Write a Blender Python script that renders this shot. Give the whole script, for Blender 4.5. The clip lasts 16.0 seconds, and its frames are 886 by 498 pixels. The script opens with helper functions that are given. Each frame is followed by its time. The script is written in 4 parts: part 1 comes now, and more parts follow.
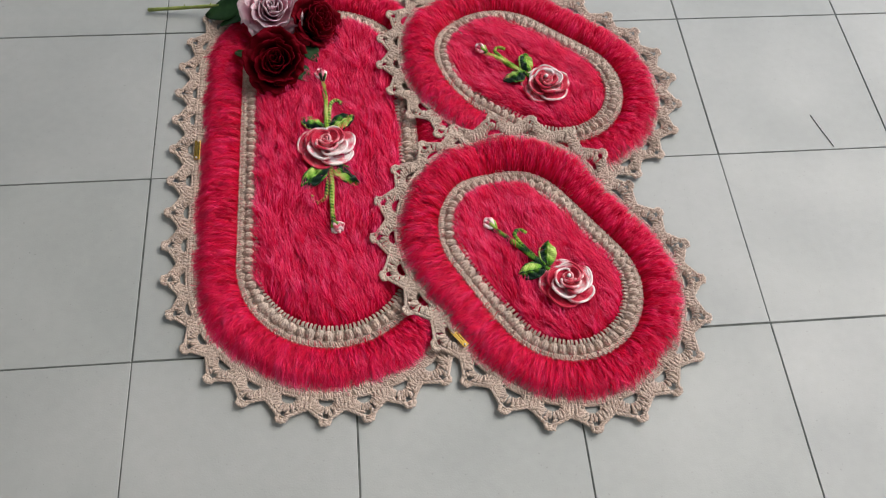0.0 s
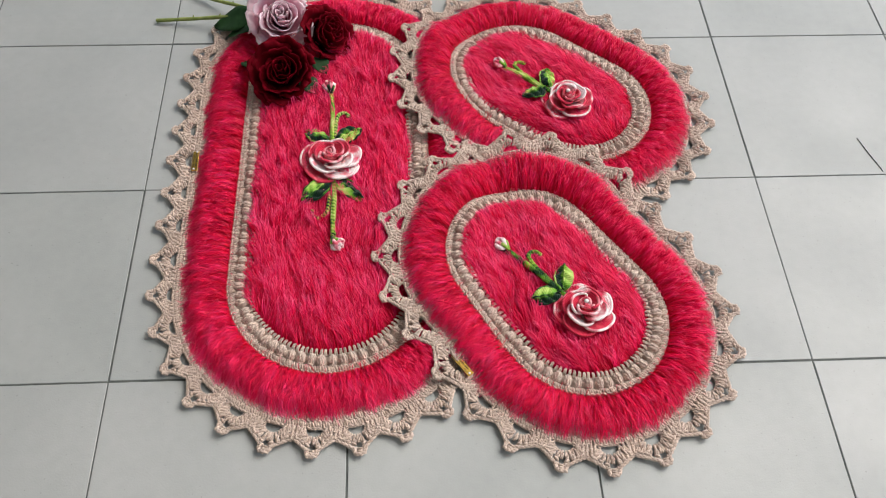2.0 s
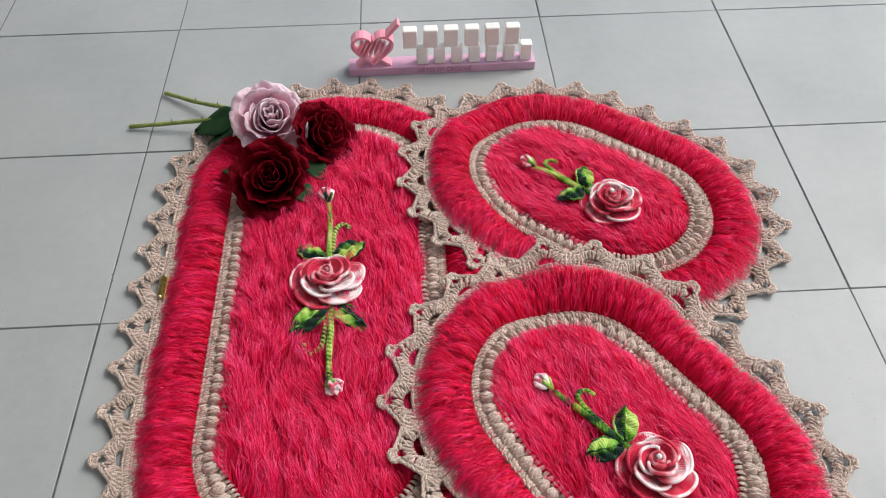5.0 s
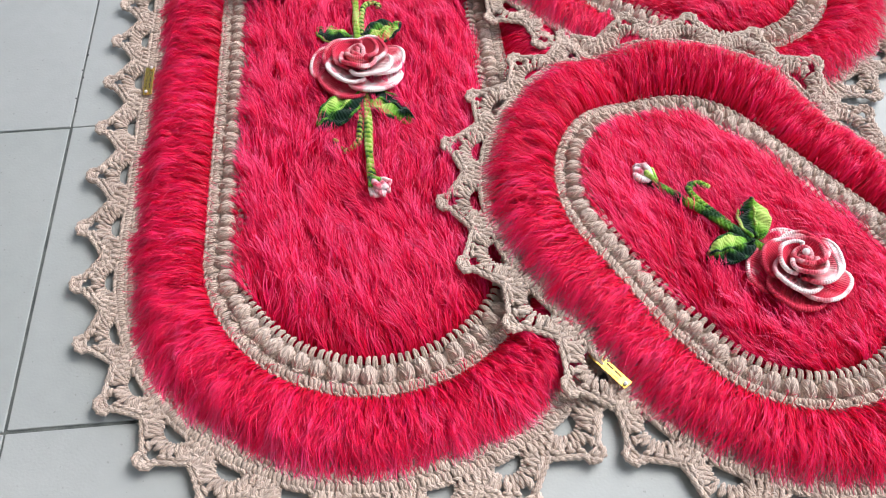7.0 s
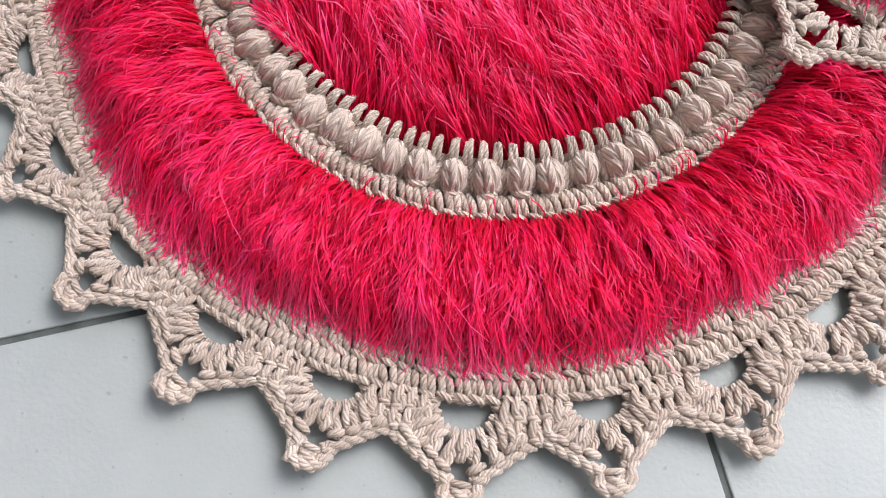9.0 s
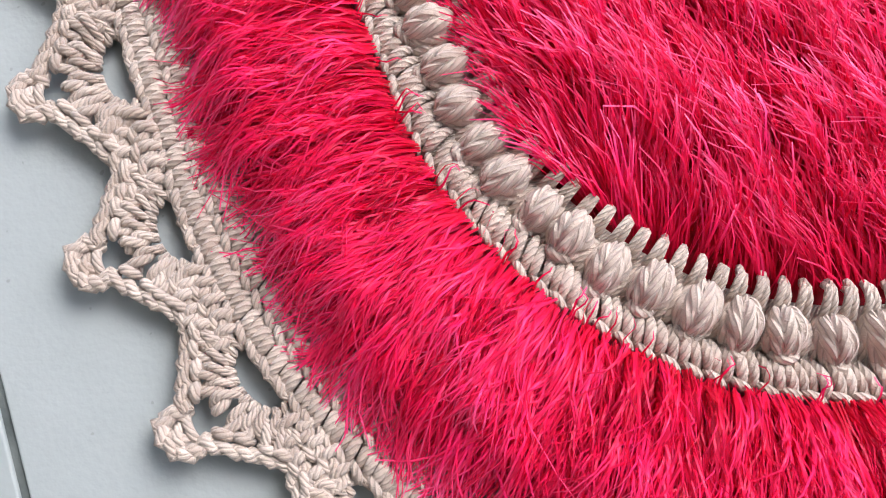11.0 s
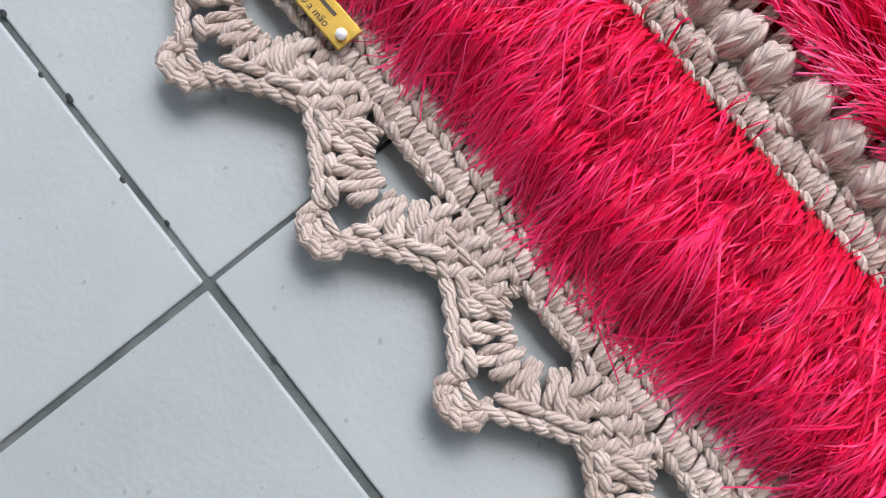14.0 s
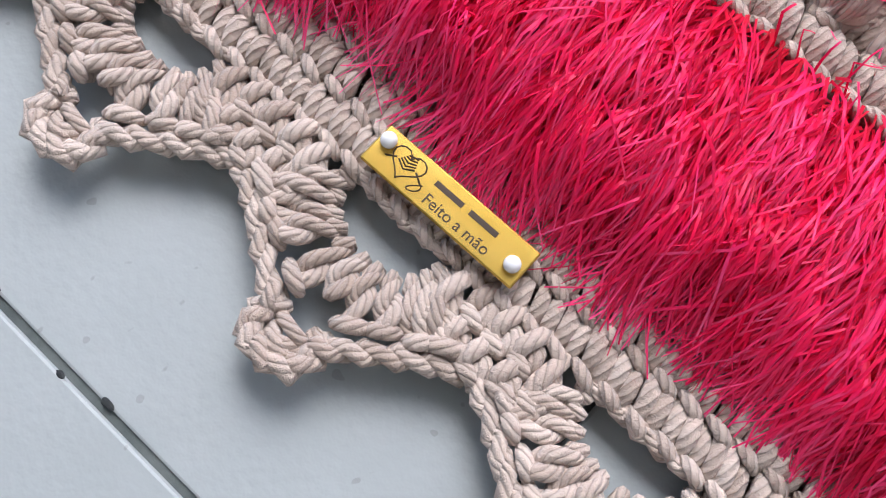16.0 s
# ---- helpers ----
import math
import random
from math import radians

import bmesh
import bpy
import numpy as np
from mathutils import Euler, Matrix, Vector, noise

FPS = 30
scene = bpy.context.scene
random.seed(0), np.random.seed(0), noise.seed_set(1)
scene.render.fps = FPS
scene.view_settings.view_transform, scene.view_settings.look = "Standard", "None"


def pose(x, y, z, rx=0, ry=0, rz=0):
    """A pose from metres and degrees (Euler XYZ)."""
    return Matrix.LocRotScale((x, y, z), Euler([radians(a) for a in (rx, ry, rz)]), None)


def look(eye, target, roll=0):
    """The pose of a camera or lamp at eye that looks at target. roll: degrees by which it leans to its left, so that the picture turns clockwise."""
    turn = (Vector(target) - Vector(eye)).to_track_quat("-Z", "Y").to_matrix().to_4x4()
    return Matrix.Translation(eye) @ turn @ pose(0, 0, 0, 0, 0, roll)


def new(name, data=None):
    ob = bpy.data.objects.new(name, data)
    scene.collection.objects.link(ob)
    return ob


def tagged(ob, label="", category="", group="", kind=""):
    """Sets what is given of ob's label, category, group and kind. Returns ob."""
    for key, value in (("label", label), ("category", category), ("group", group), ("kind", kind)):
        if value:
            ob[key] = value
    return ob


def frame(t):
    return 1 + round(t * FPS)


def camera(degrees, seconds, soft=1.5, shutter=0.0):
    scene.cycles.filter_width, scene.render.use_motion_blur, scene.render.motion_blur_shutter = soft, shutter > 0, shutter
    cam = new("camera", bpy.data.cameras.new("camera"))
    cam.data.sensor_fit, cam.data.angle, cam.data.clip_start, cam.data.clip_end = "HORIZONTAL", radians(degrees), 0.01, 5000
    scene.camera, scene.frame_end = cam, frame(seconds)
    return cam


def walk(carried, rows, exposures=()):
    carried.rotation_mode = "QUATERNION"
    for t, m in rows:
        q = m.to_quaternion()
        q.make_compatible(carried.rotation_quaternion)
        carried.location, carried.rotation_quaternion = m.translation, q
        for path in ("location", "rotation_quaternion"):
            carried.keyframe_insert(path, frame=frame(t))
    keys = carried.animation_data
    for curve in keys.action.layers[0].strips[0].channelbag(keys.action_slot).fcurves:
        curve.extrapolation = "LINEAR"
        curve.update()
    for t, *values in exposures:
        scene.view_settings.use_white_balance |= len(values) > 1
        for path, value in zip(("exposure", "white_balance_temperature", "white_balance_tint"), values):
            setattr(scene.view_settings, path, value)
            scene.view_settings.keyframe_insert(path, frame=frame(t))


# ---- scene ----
cam = camera(56.5, 16.0, soft=1.1)
PATH = [
    (0, (0.362, -0.492, 1.173), (0.537, 0.482, -0.565), 5.9),
    (0.5, (0.377, -0.49, 1.134), (0.515, 0.481, -0.609), 4.4),
    (1, (0.394, -0.492, 1.094), (0.502, 0.507, -0.634), 3.1),
    (1.5, (0.41, -0.486, 1.075), (0.503, 0.547, -0.635), 2.6),
    (2, (0.416, -0.482, 1.063), (0.502, 0.602, -0.616), 2.4),
    (2.5, (0.416, -0.473, 1.071), (0.5, 0.65, -0.581), 2.3),
    (3, (0.414, -0.468, 1.084), (0.502, 0.699, -0.538), 2.4),
    (3.5, (0.406, -0.455, 1.094), (0.503, 0.742, -0.505), 2.3),
    (3.7, (0.4, -0.44, 1.092), (0.5, 0.769, -0.498), 2.0),
    (5.8, (0.428, -0.291, 0.723), (0.467, 1.053, -0.758), -1.6),
    (6, (0.415, -0.293, 0.706), (0.466, 1.034, -0.789), -1.1),
    (6.5, (0.374, -0.291, 0.657), (0.448, 0.944, -0.915), -0.6),
    (7, (0.325, -0.282, 0.626), (0.43, 0.842, -1.025), 0.0),
    (7.5, (0.279, -0.25, 0.588), (0.385, 0.743, -1.145), -0.5),
    (8, (0.244, -0.22, 0.518), (0.35, 0.656, -1.277), -0.9),
    (8.2, (0.247, -0.192, 0.476), (0.34, 0.611, -1.353), -1.9),
    (10.3, (0.139, -0.018, 0.282), (0.381, 0.376, -1.664), 12.5),
    (10.5, (0.142, -0.002, 0.276), (0.338, 0.42, -1.669), 5.6),
    (11, (0.125, 0.04, 0.264), (0.291, 0.473, -1.682), 0.6),
    (11.5, (0.112, 0.075, 0.27), (0.271, 0.51, -1.676), -1.4),
    (12, (0.105, 0.104, 0.301), (0.248, 0.524, -1.649), -4.4),
    (12.5, (0.096, 0.112, 0.334), (0.269, 0.538, -1.612), -2.8),
    (13, (0.104, 0.129, 0.334), (0.252, 0.52, -1.622), -7.6),
    (13.5, (0.061, 0.183, 0.279), (0.265, 0.564, -1.674), -5.7),
    (14, (0.038, 0.269, 0.244), (0.22, 0.47, -1.738), 3.0),
    (14.5, (0.042, 0.312, 0.213), (0.261, 0.547, -1.761), -1.1),
    (15, (0.031, 0.341, 0.185), (0.305, 0.595, -1.78), 0.2),
    (15.5, (0.036, 0.348, 0.176), (0.33, 0.6, -1.786), 1.5),
    (16, (0.046, 0.35, 0.17), (0.337, 0.627, -1.789), -0.6),
]
EXPOSURES = [(0, 0.44, 6400, 10), (0.5, 0.58, 6400, 10), (2, 0.65, 6400, 10), (3.5, 0.57, 6350, 10), (6, 0.82, 6100, 10), (7, 1.01, 6000, 10), (8, 0.97, 6000, 10), (10.5, 1.28, 5800, 10), (12.5, 1.27, 5800, 10), (14, 1.08, 5700, 10), (16, 1.07, 5600, 11)]
walk(cam, [(t, look(eye, target, roll)) for t, eye, target, roll in PATH], EXPOSURES)
SKY_STRENGTH, SUN_STRENGTH = 0.115, 1.35

# ---- light ----
world = bpy.data.worlds.new("sky")
scene.world = world
world.use_nodes = True
wn = world.node_tree
sky = wn.nodes.new("ShaderNodeTexSky")
sky.sky_type, sky.sun_disc = "NISHITA", False
sky.sun_elevation, sky.sun_rotation = radians(50), radians(62)
sky.dust_density, sky.air_density = 4.0, 1.0
wn.links.new(sky.outputs[0], wn.nodes["Background"].inputs[0])
wn.nodes["Background"].inputs[1].default_value = SKY_STRENGTH
sun_data = bpy.data.lights.new("sun", "SUN")
sun_data.energy, sun_data.angle, sun_data.color = SUN_STRENGTH, radians(40), (1.0, 0.97, 0.93)
sun = new("sun", sun_data)
sun.matrix_world = look((3.0, 1.6, 4.1), (0.0, 0.0, 0.0))


# ---- materials ----
class Nodes:
    """A small helper for node materials."""

    def __init__(self, name):
        self.mat = bpy.data.materials.new(name)
        self.mat.use_nodes = True
        self.tree = self.mat.node_tree
        self.bsdf = self.tree.nodes["Principled BSDF"]

    def add(self, kind, **values):
        node = self.tree.nodes.new(kind)
        for key, value in values.items():
            if key in node.inputs:
                node.inputs[key].default_value = value
        return node

    def link(self, a, b):
        self.tree.links.new(a, b)

    def set(self, **values):
        for key, value in values.items():
            self.bsdf.inputs[key.replace("_", " ")].default_value = value

    def noise(self, scale, detail=3.0, vector=None):
        node = self.add("ShaderNodeTexNoise", Scale=scale, Detail=detail)
        if vector is None:
            vector = self.add("ShaderNodeTexCoord").outputs["Object"]
        self.link(vector, node.inputs["Vector"])
        return node.outputs["Fac"]

    def ramp(self, fac, stops):
        node = self.add("ShaderNodeValToRGB")
        el = node.color_ramp.elements
        while len(el) < len(stops):
            el.new(0.5)
        for e, (at, col) in zip(el, stops):
            e.position, e.color = at, (*col, 1)
        self.link(fac, node.inputs[0])
        return node.outputs[0]

    def math(self, op, a, b=0.0):
        node = self.add("ShaderNodeMath")
        node.operation = op
        for k, v in enumerate((a, b)):
            if isinstance(v, (int, float)):
                node.inputs[k].default_value = v
            else:
                self.link(v, node.inputs[k])
        return node.outputs[0]

    def mix(self, kind, fac, a, b):
        node = self.add("ShaderNodeMix")
        node.data_type, node.blend_type = "RGBA", kind
        for socket, v in ((node.inputs[0], fac), (node.inputs[6], a), (node.inputs[7], b)):
            if isinstance(v, (int, float)):
                socket.default_value = v
            elif isinstance(v, tuple):
                socket.default_value = (*v, 1)
            else:
                self.link(v, socket)
        return node.outputs[2]

    def bump(self, height, strength, distance):
        node = self.add("ShaderNodeBump", Strength=strength, Distance=distance)
        self.link(height, node.inputs["Height"])
        self.link(node.outputs[0], self.bsdf.inputs["Normal"])

    def colour(self, socket):
        self.link(socket, self.bsdf.inputs["Base Color"])


def tile_material():
    n = Nodes("glazed_tile")
    geo = n.add("ShaderNodeNewGeometry").outputs["Position"]
    rnd = n.add("ShaderNodeObjectInfo").outputs["Random"]
    cloud = n.noise(3.5, 4, geo)
    fine = n.noise(60, 3, geo)
    base = n.ramp(cloud, [(0.3, (0.325, 0.347, 0.338)), (0.7, (0.402, 0.420, 0.410))])
    base = n.mix("MULTIPLY", 1.0, base, n.ramp(rnd, [(0.0, (0.94, 0.95, 0.94)), (1.0, (1.0, 1.0, 1.0))]))
    specks = n.ramp(n.noise(230, 1, geo), [(0.0, (1, 1, 1)), (0.735, (1, 1, 1)), (0.76, (0.62, 0.6, 0.56))])
    base = n.mix("MULTIPLY", 0.5, base, specks)
    n.colour(n.mix("MULTIPLY", 0.35, base, n.ramp(fine, [(0.3, (0.86, 0.87, 0.86)), (0.7, (1, 1, 1))])))
    n.set(IOR=1.42)
    n.link(n.ramp(n.noise(9, 3, geo), [(0.3, (0.40,) * 3), (0.7, (0.54,) * 3)]), n.bsdf.inputs["Roughness"])
    n.bump(n.math("ADD", n.noise(420, 2, geo), n.math("MULTIPLY", n.noise(30, 2, geo), 2.0)), 0.30, 0.0006)
    return n.mat


def grout_material():
    n = Nodes("grout")
    geo = n.add("ShaderNodeNewGeometry").outputs["Position"]
    n.colour(n.ramp(n.noise(45, 4, geo), [(0.3, (0.048, 0.058, 0.055)), (0.7, (0.150, 0.162, 0.150))]))
    n.set(Roughness=0.9)
    n.bump(n.noise(500, 3, geo), 0.6, 0.0008)
    return n.mat


def yarn_material(name, low, high, groove=0.74, plies=5.0, lay=0.0026):
    """Twisted cotton: plies run round the strand, the shade between them painted in; the attribute yarn holds length,
    turn and a random number.
    """
    n = Nodes(name)
    at = n.add("ShaderNodeAttribute")
    at.attribute_name = "yarn"
    sep = n.add("ShaderNodeSeparateXYZ")
    n.link(at.outputs["Vector"], sep.inputs[0])
    turn = n.math("ADD", n.math("MULTIPLY", sep.outputs[1], plies), n.math("DIVIDE", sep.outputs[0], lay))
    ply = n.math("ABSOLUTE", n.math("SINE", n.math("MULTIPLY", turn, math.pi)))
    fuzz = n.math("ADD", n.noise(1300, 4), n.noise(3200, 2))
    tone = n.ramp(n.math("ADD", n.math("MULTIPLY", n.noise(38, 3), 0.6), n.math("MULTIPLY", sep.outputs[2], 0.4)), [(0.25, low), (0.75, high)])
    # colour darkened between plies, standing in for shade in the grooves
    groove_shade = n.ramp(ply, [(0.0, (groove, groove * 0.97, groove * 0.93)), (0.55, (1, 1, 1))])
    n.colour(n.mix("MULTIPLY", 1.0, tone, groove_shade))
    n.set(Roughness=0.95, Sheen_Weight=0.3, Sheen_Roughness=0.6)
    n.bsdf.inputs["Specular IOR Level"].default_value = 0.10
    n.bump(n.math("ADD", ply, n.math("MULTIPLY", fuzz, 0.9)), 0.9, 0.0006)
    return n.mat


def fibre_material(name, root, mid, tip):
    """Shiny viscose strands: the attribute fibre holds the way along the strand and a random number."""
    n = Nodes(name)
    at = n.add("ShaderNodeAttribute")
    at.attribute_name = "fibre"
    sep = n.add("ShaderNodeSeparateXYZ")
    n.link(at.outputs["Vector"], sep.inputs[0])
    base = n.ramp(sep.outputs[0], [(0.0, root), (0.5, mid), (1.0, tip)])
    # pale pink end paints in strand highlights, dark end the shade between tufts
    base = n.mix("MULTIPLY", 1.0, base, n.ramp(sep.outputs[1], [(0.14, (0.66, 0.50, 0.42)), (0.5, (1, 1, 0.95)), (0.86, (1.05, 4.4, 2.15))]))
    n.colour(base)
    n.set(Roughness=0.42, Anisotropic=0.5)
    n.bsdf.inputs["Specular IOR Level"].default_value = 0.75
    n.bsdf.inputs["Specular Tint"].default_value = (1.0, 0.34, 0.50, 1)
    trans = n.add("ShaderNodeBsdfTranslucent")
    n.link(base, trans.inputs[0])
    mixer = n.add("ShaderNodeMixShader")
    mixer.inputs[0].default_value = 0.36
    out = n.tree.nodes["Material Output"]
    n.link(n.bsdf.outputs[0], mixer.inputs[1])
    n.link(trans.outputs[0], mixer.inputs[2])
    n.link(mixer.outputs[0], out.inputs[0])
    return n.mat


def crochet_material(name, stops, scale=26.0, rib=3000.0, axis=0, side=0.0):
    """Fine variegated crochet thread: colour changes along the thread, stitches give the relief."""
    n = Nodes(name)
    at = n.add("ShaderNodeAttribute")
    at.attribute_name = "yarn"
    sep = n.add("ShaderNodeSeparateXYZ")
    n.link(at.outputs["Vector"], sep.inputs[0])
    fac = n.math("ADD", n.math("MULTIPLY", n.noise(scale, 2), 0.75), n.math("MULTIPLY", sep.outputs[2], 0.25))
    n.colour(n.ramp(n.math("ADD", fac, n.math("MULTIPLY", sep.outputs[1], side)), stops))
    n.set(Roughness=0.9, Sheen_Weight=0.15)
    n.bsdf.inputs["Specular IOR Level"].default_value = 0.12
    wave = n.math("SINE", n.math("MULTIPLY", sep.outputs[axis], rib))
    n.bump(n.math("ADD", n.math("MULTIPLY", wave, 0.45), n.math("ADD", n.noise(1400, 3), n.noise(420, 1))), 0.75, 0.0008)
    return n.mat


def plain_material(name, low, high, rough, scale=40.0, bump=0.2, metal=0.0, depth=0.0004):
    n = Nodes(name)
    n.colour(n.ramp(n.noise(scale, 3), [(0.3, low), (0.7, high)]))
    n.set(Roughness=rough, Metallic=metal)
    if bump:
        n.bump(n.noise(scale * 9, 3), bump, depth)
    return n.mat


def petal_material(name, dark, light, edge, gloss=0.25):
    """Satin cloth petals: the attribute yarn holds the way from base to lip."""
    n = Nodes(name)
    at = n.add("ShaderNodeAttribute")
    at.attribute_name = "yarn"
    sep = n.add("ShaderNodeSeparateXYZ")
    n.link(at.outputs["Vector"], sep.inputs[0])
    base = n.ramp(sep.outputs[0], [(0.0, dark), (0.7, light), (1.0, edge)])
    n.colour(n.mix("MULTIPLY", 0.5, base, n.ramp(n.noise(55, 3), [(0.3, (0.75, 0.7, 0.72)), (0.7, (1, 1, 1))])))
    n.set(Roughness=0.7)
    n.bsdf.inputs["Specular IOR Level"].default_value = gloss
    n.bump(n.noise(160, 3), 0.25, 0.001)
    trans = n.add("ShaderNodeBsdfTranslucent")
    n.link(base, trans.inputs[0])
    mixer = n.add("ShaderNodeMixShader")
    mixer.inputs[0].default_value = 0.3
    n.link(n.bsdf.outputs[0], mixer.inputs[1])
    n.link(trans.outputs[0], mixer.inputs[2])
    n.link(mixer.outputs[0], n.tree.nodes["Material Output"].inputs[0])
    return n.mat


M_TILE = tile_material()
M_GROUT = grout_material()
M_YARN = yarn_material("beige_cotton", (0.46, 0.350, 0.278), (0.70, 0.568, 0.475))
M_FIBRE = fibre_material("red_fibre", (0.76, 0.003, 0.042), (0.90, 0.006, 0.095), (0.95, 0.045, 0.20))
M_RED = plain_material("red_backing", (0.30, 0.001, 0.010), (0.45, 0.002, 0.02), 0.8, 300, 0.6)
M_PETAL = crochet_material("variegated_pink_thread", [(0.40, (0.60, 0.020, 0.060)), (0.51, (0.72, 0.09, 0.14)), (0.58, (0.84, 0.42, 0.46)), (0.65, (0.90, 0.82, 0.81))], 48, 2600.0, 1)
M_LIP = crochet_material("variegated_pale_thread", [(0.42, (0.62, 0.035, 0.08)), (0.50, (0.80, 0.28, 0.33)), (0.57, (0.92, 0.82, 0.81))], 38)
M_HEART = crochet_material("red_heart_thread", [(0.38, (0.46, 0.012, 0.035)), (0.56, (0.62, 0.07, 0.11)), (0.68, (0.80, 0.42, 0.45))], 90)
M_BUD = crochet_material("pale_bud_thread", [(0.38, (0.64, 0.07, 0.13)), (0.48, (0.80, 0.34, 0.40)), (0.58, (0.88, 0.76, 0.76))], 110)
M_LEAF = crochet_material("variegated_green_thread", [(0.42, (0.004, 0.022, 0.012)), (0.47, (0.03, 0.13, 0.015)), (0.53, (0.16, 0.40, 0.03)), (0.64, (0.48, 0.62, 0.16))], 52)
M_LEAFTWO = crochet_material("two_tone_green_thread", [(0.41, (0.004, 0.022, 0.012)), (0.47, (0.02, 0.09, 0.012)), (0.55, (0.16, 0.40, 0.03)), (0.72, (0.46, 0.62, 0.15))], 45, 2200.0, 0, 14.0)
M_STALK = crochet_material("green_stalk_thread", [(0.36, (0.010, 0.045, 0.012)), (0.44, (0.10, 0.26, 0.02)), (0.54, (0.30, 0.48, 0.05)), (0.64, (0.50, 0.58, 0.18))], 40)
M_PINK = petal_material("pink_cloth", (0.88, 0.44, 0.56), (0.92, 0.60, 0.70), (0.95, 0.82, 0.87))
# crimson: shade in the cup and lit lip painted into base and edge colours
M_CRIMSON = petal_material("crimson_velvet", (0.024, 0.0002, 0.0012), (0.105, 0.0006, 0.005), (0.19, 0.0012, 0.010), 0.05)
M_STEM = plain_material("green_stem", (0.13, 0.19, 0.035), (0.27, 0.31, 0.08), 0.55, 90)
M_DARKLEAF = plain_material("dark_green_cloth_leaf", (0.008, 0.030, 0.010), (0.022, 0.060, 0.020), 0.7, 60)
M_DARKLEAF.node_tree.nodes["Principled BSDF"].inputs["Specular IOR Level"].default_value = 0.12
M_GOLD = plain_material("brushed_gold", (0.56, 0.35, 0.06), (0.72, 0.48, 0.11), 0.26, 60, 0.05, 1.0)
M_INK = plain_material("engraved_brown", (0.035, 0.018, 0.005), (0.06, 0.03, 0.008), 0.6, 60, 0.0)
M_CHIP = plain_material("dark_grit", (0.015, 0.017, 0.017), (0.045, 0.047, 0.045), 0.9, 300)
M_PEARL = plain_material("pearl", (0.74, 0.73, 0.72), (0.82, 0.81, 0.80), 0.16, 30, 0.0)
M_LILAC = plain_material("lilac_resin", (0.58, 0.33, 0.46), (0.66, 0.40, 0.53), 0.4, 20, 0.08)
M_SIGNPINK = plain_material("pink_resin", (0.78, 0.30, 0.38), (0.84, 0.36, 0.44), 0.4, 20, 0.08)
M_WHITE = plain_material("white_resin", (0.80, 0.79, 0.73), (0.86, 0.85, 0.80), 0.4, 20, 0.08)
M_MAUVE = plain_material("mauve_lettering", (0.30, 0.12, 0.22), (0.34, 0.14, 0.25), 0.5, 20, 0.0)
M_WALL = plain_material("white_wall_paint", (0.56, 0.55, 0.53), (0.64, 0.63, 0.60), 0.85, 8, 0.2)


# ---- mesh helpers ----
def mesh(name, verts, quads, material, attr=None, values=None, smooth=True, tris=None):
    me = bpy.data.meshes.new(name)
    verts = np.asarray(verts, np.float32)
    quads = np.asarray(quads, np.int32).reshape(-1, 4)
    tris = np.zeros((0, 3), np.int32) if tris is None else np.asarray(tris, np.int32).reshape(-1, 3)
    me.vertices.add(len(verts))
    me.vertices.foreach_set("co", verts.ravel())
    loops = np.concatenate([quads.ravel(), tris.ravel()])
    me.loops.add(len(loops))
    me.loops.foreach_set("vertex_index", loops)
    me.polygons.add(len(quads) + len(tris))
    starts = np.concatenate([np.arange(len(quads)) * 4, len(quads) * 4 + np.arange(len(tris)) * 3])
    me.polygons.foreach_set("loop_start", starts.astype(np.int32))
    me.polygons.foreach_set("use_smooth", np.full(len(starts), smooth))
    if attr:
        a = me.attributes.new(attr, "FLOAT_VECTOR", "POINT")
        a.data.foreach_set("vector", np.asarray(values, np.float32).ravel())
    me.update(calc_edges=True)
    me.validate()
    me.materials.append(material)
    return me


def under(name, data, parent, label=""):
    """A part: its mesh is given in the parent's own space."""
    ob = new(name, data)
    ob.parent = parent
    return tagged(ob, label)


def part(name, bm, material, parent, label="", smooth=False):
    me = bpy.data.meshes.new(name)
    bm.normal_update()
    bm.to_mesh(me)
    bm.free()
    for p in me.polygons:
        p.use_smooth = smooth
    me.materials.append(material)
    return under(name, me, parent, label)


def box(bm, x0, x1, y0, y1, z0, z1, bevel=0.0):
    m = Matrix.LocRotScale(((x0 + x1) / 2, (y0 + y1) / 2, (z0 + z1) / 2), None, (x1 - x0, y1 - y0, z1 - z0))
    made = bmesh.ops.create_cube(bm, size=1, matrix=m)["verts"]
    if bevel:
        edges = list({e for v in made for e in v.link_edges})
        bmesh.ops.bevel(bm, geom=edges, offset=bevel, segments=2, affect="EDGES", profile=0.5)
    return bm


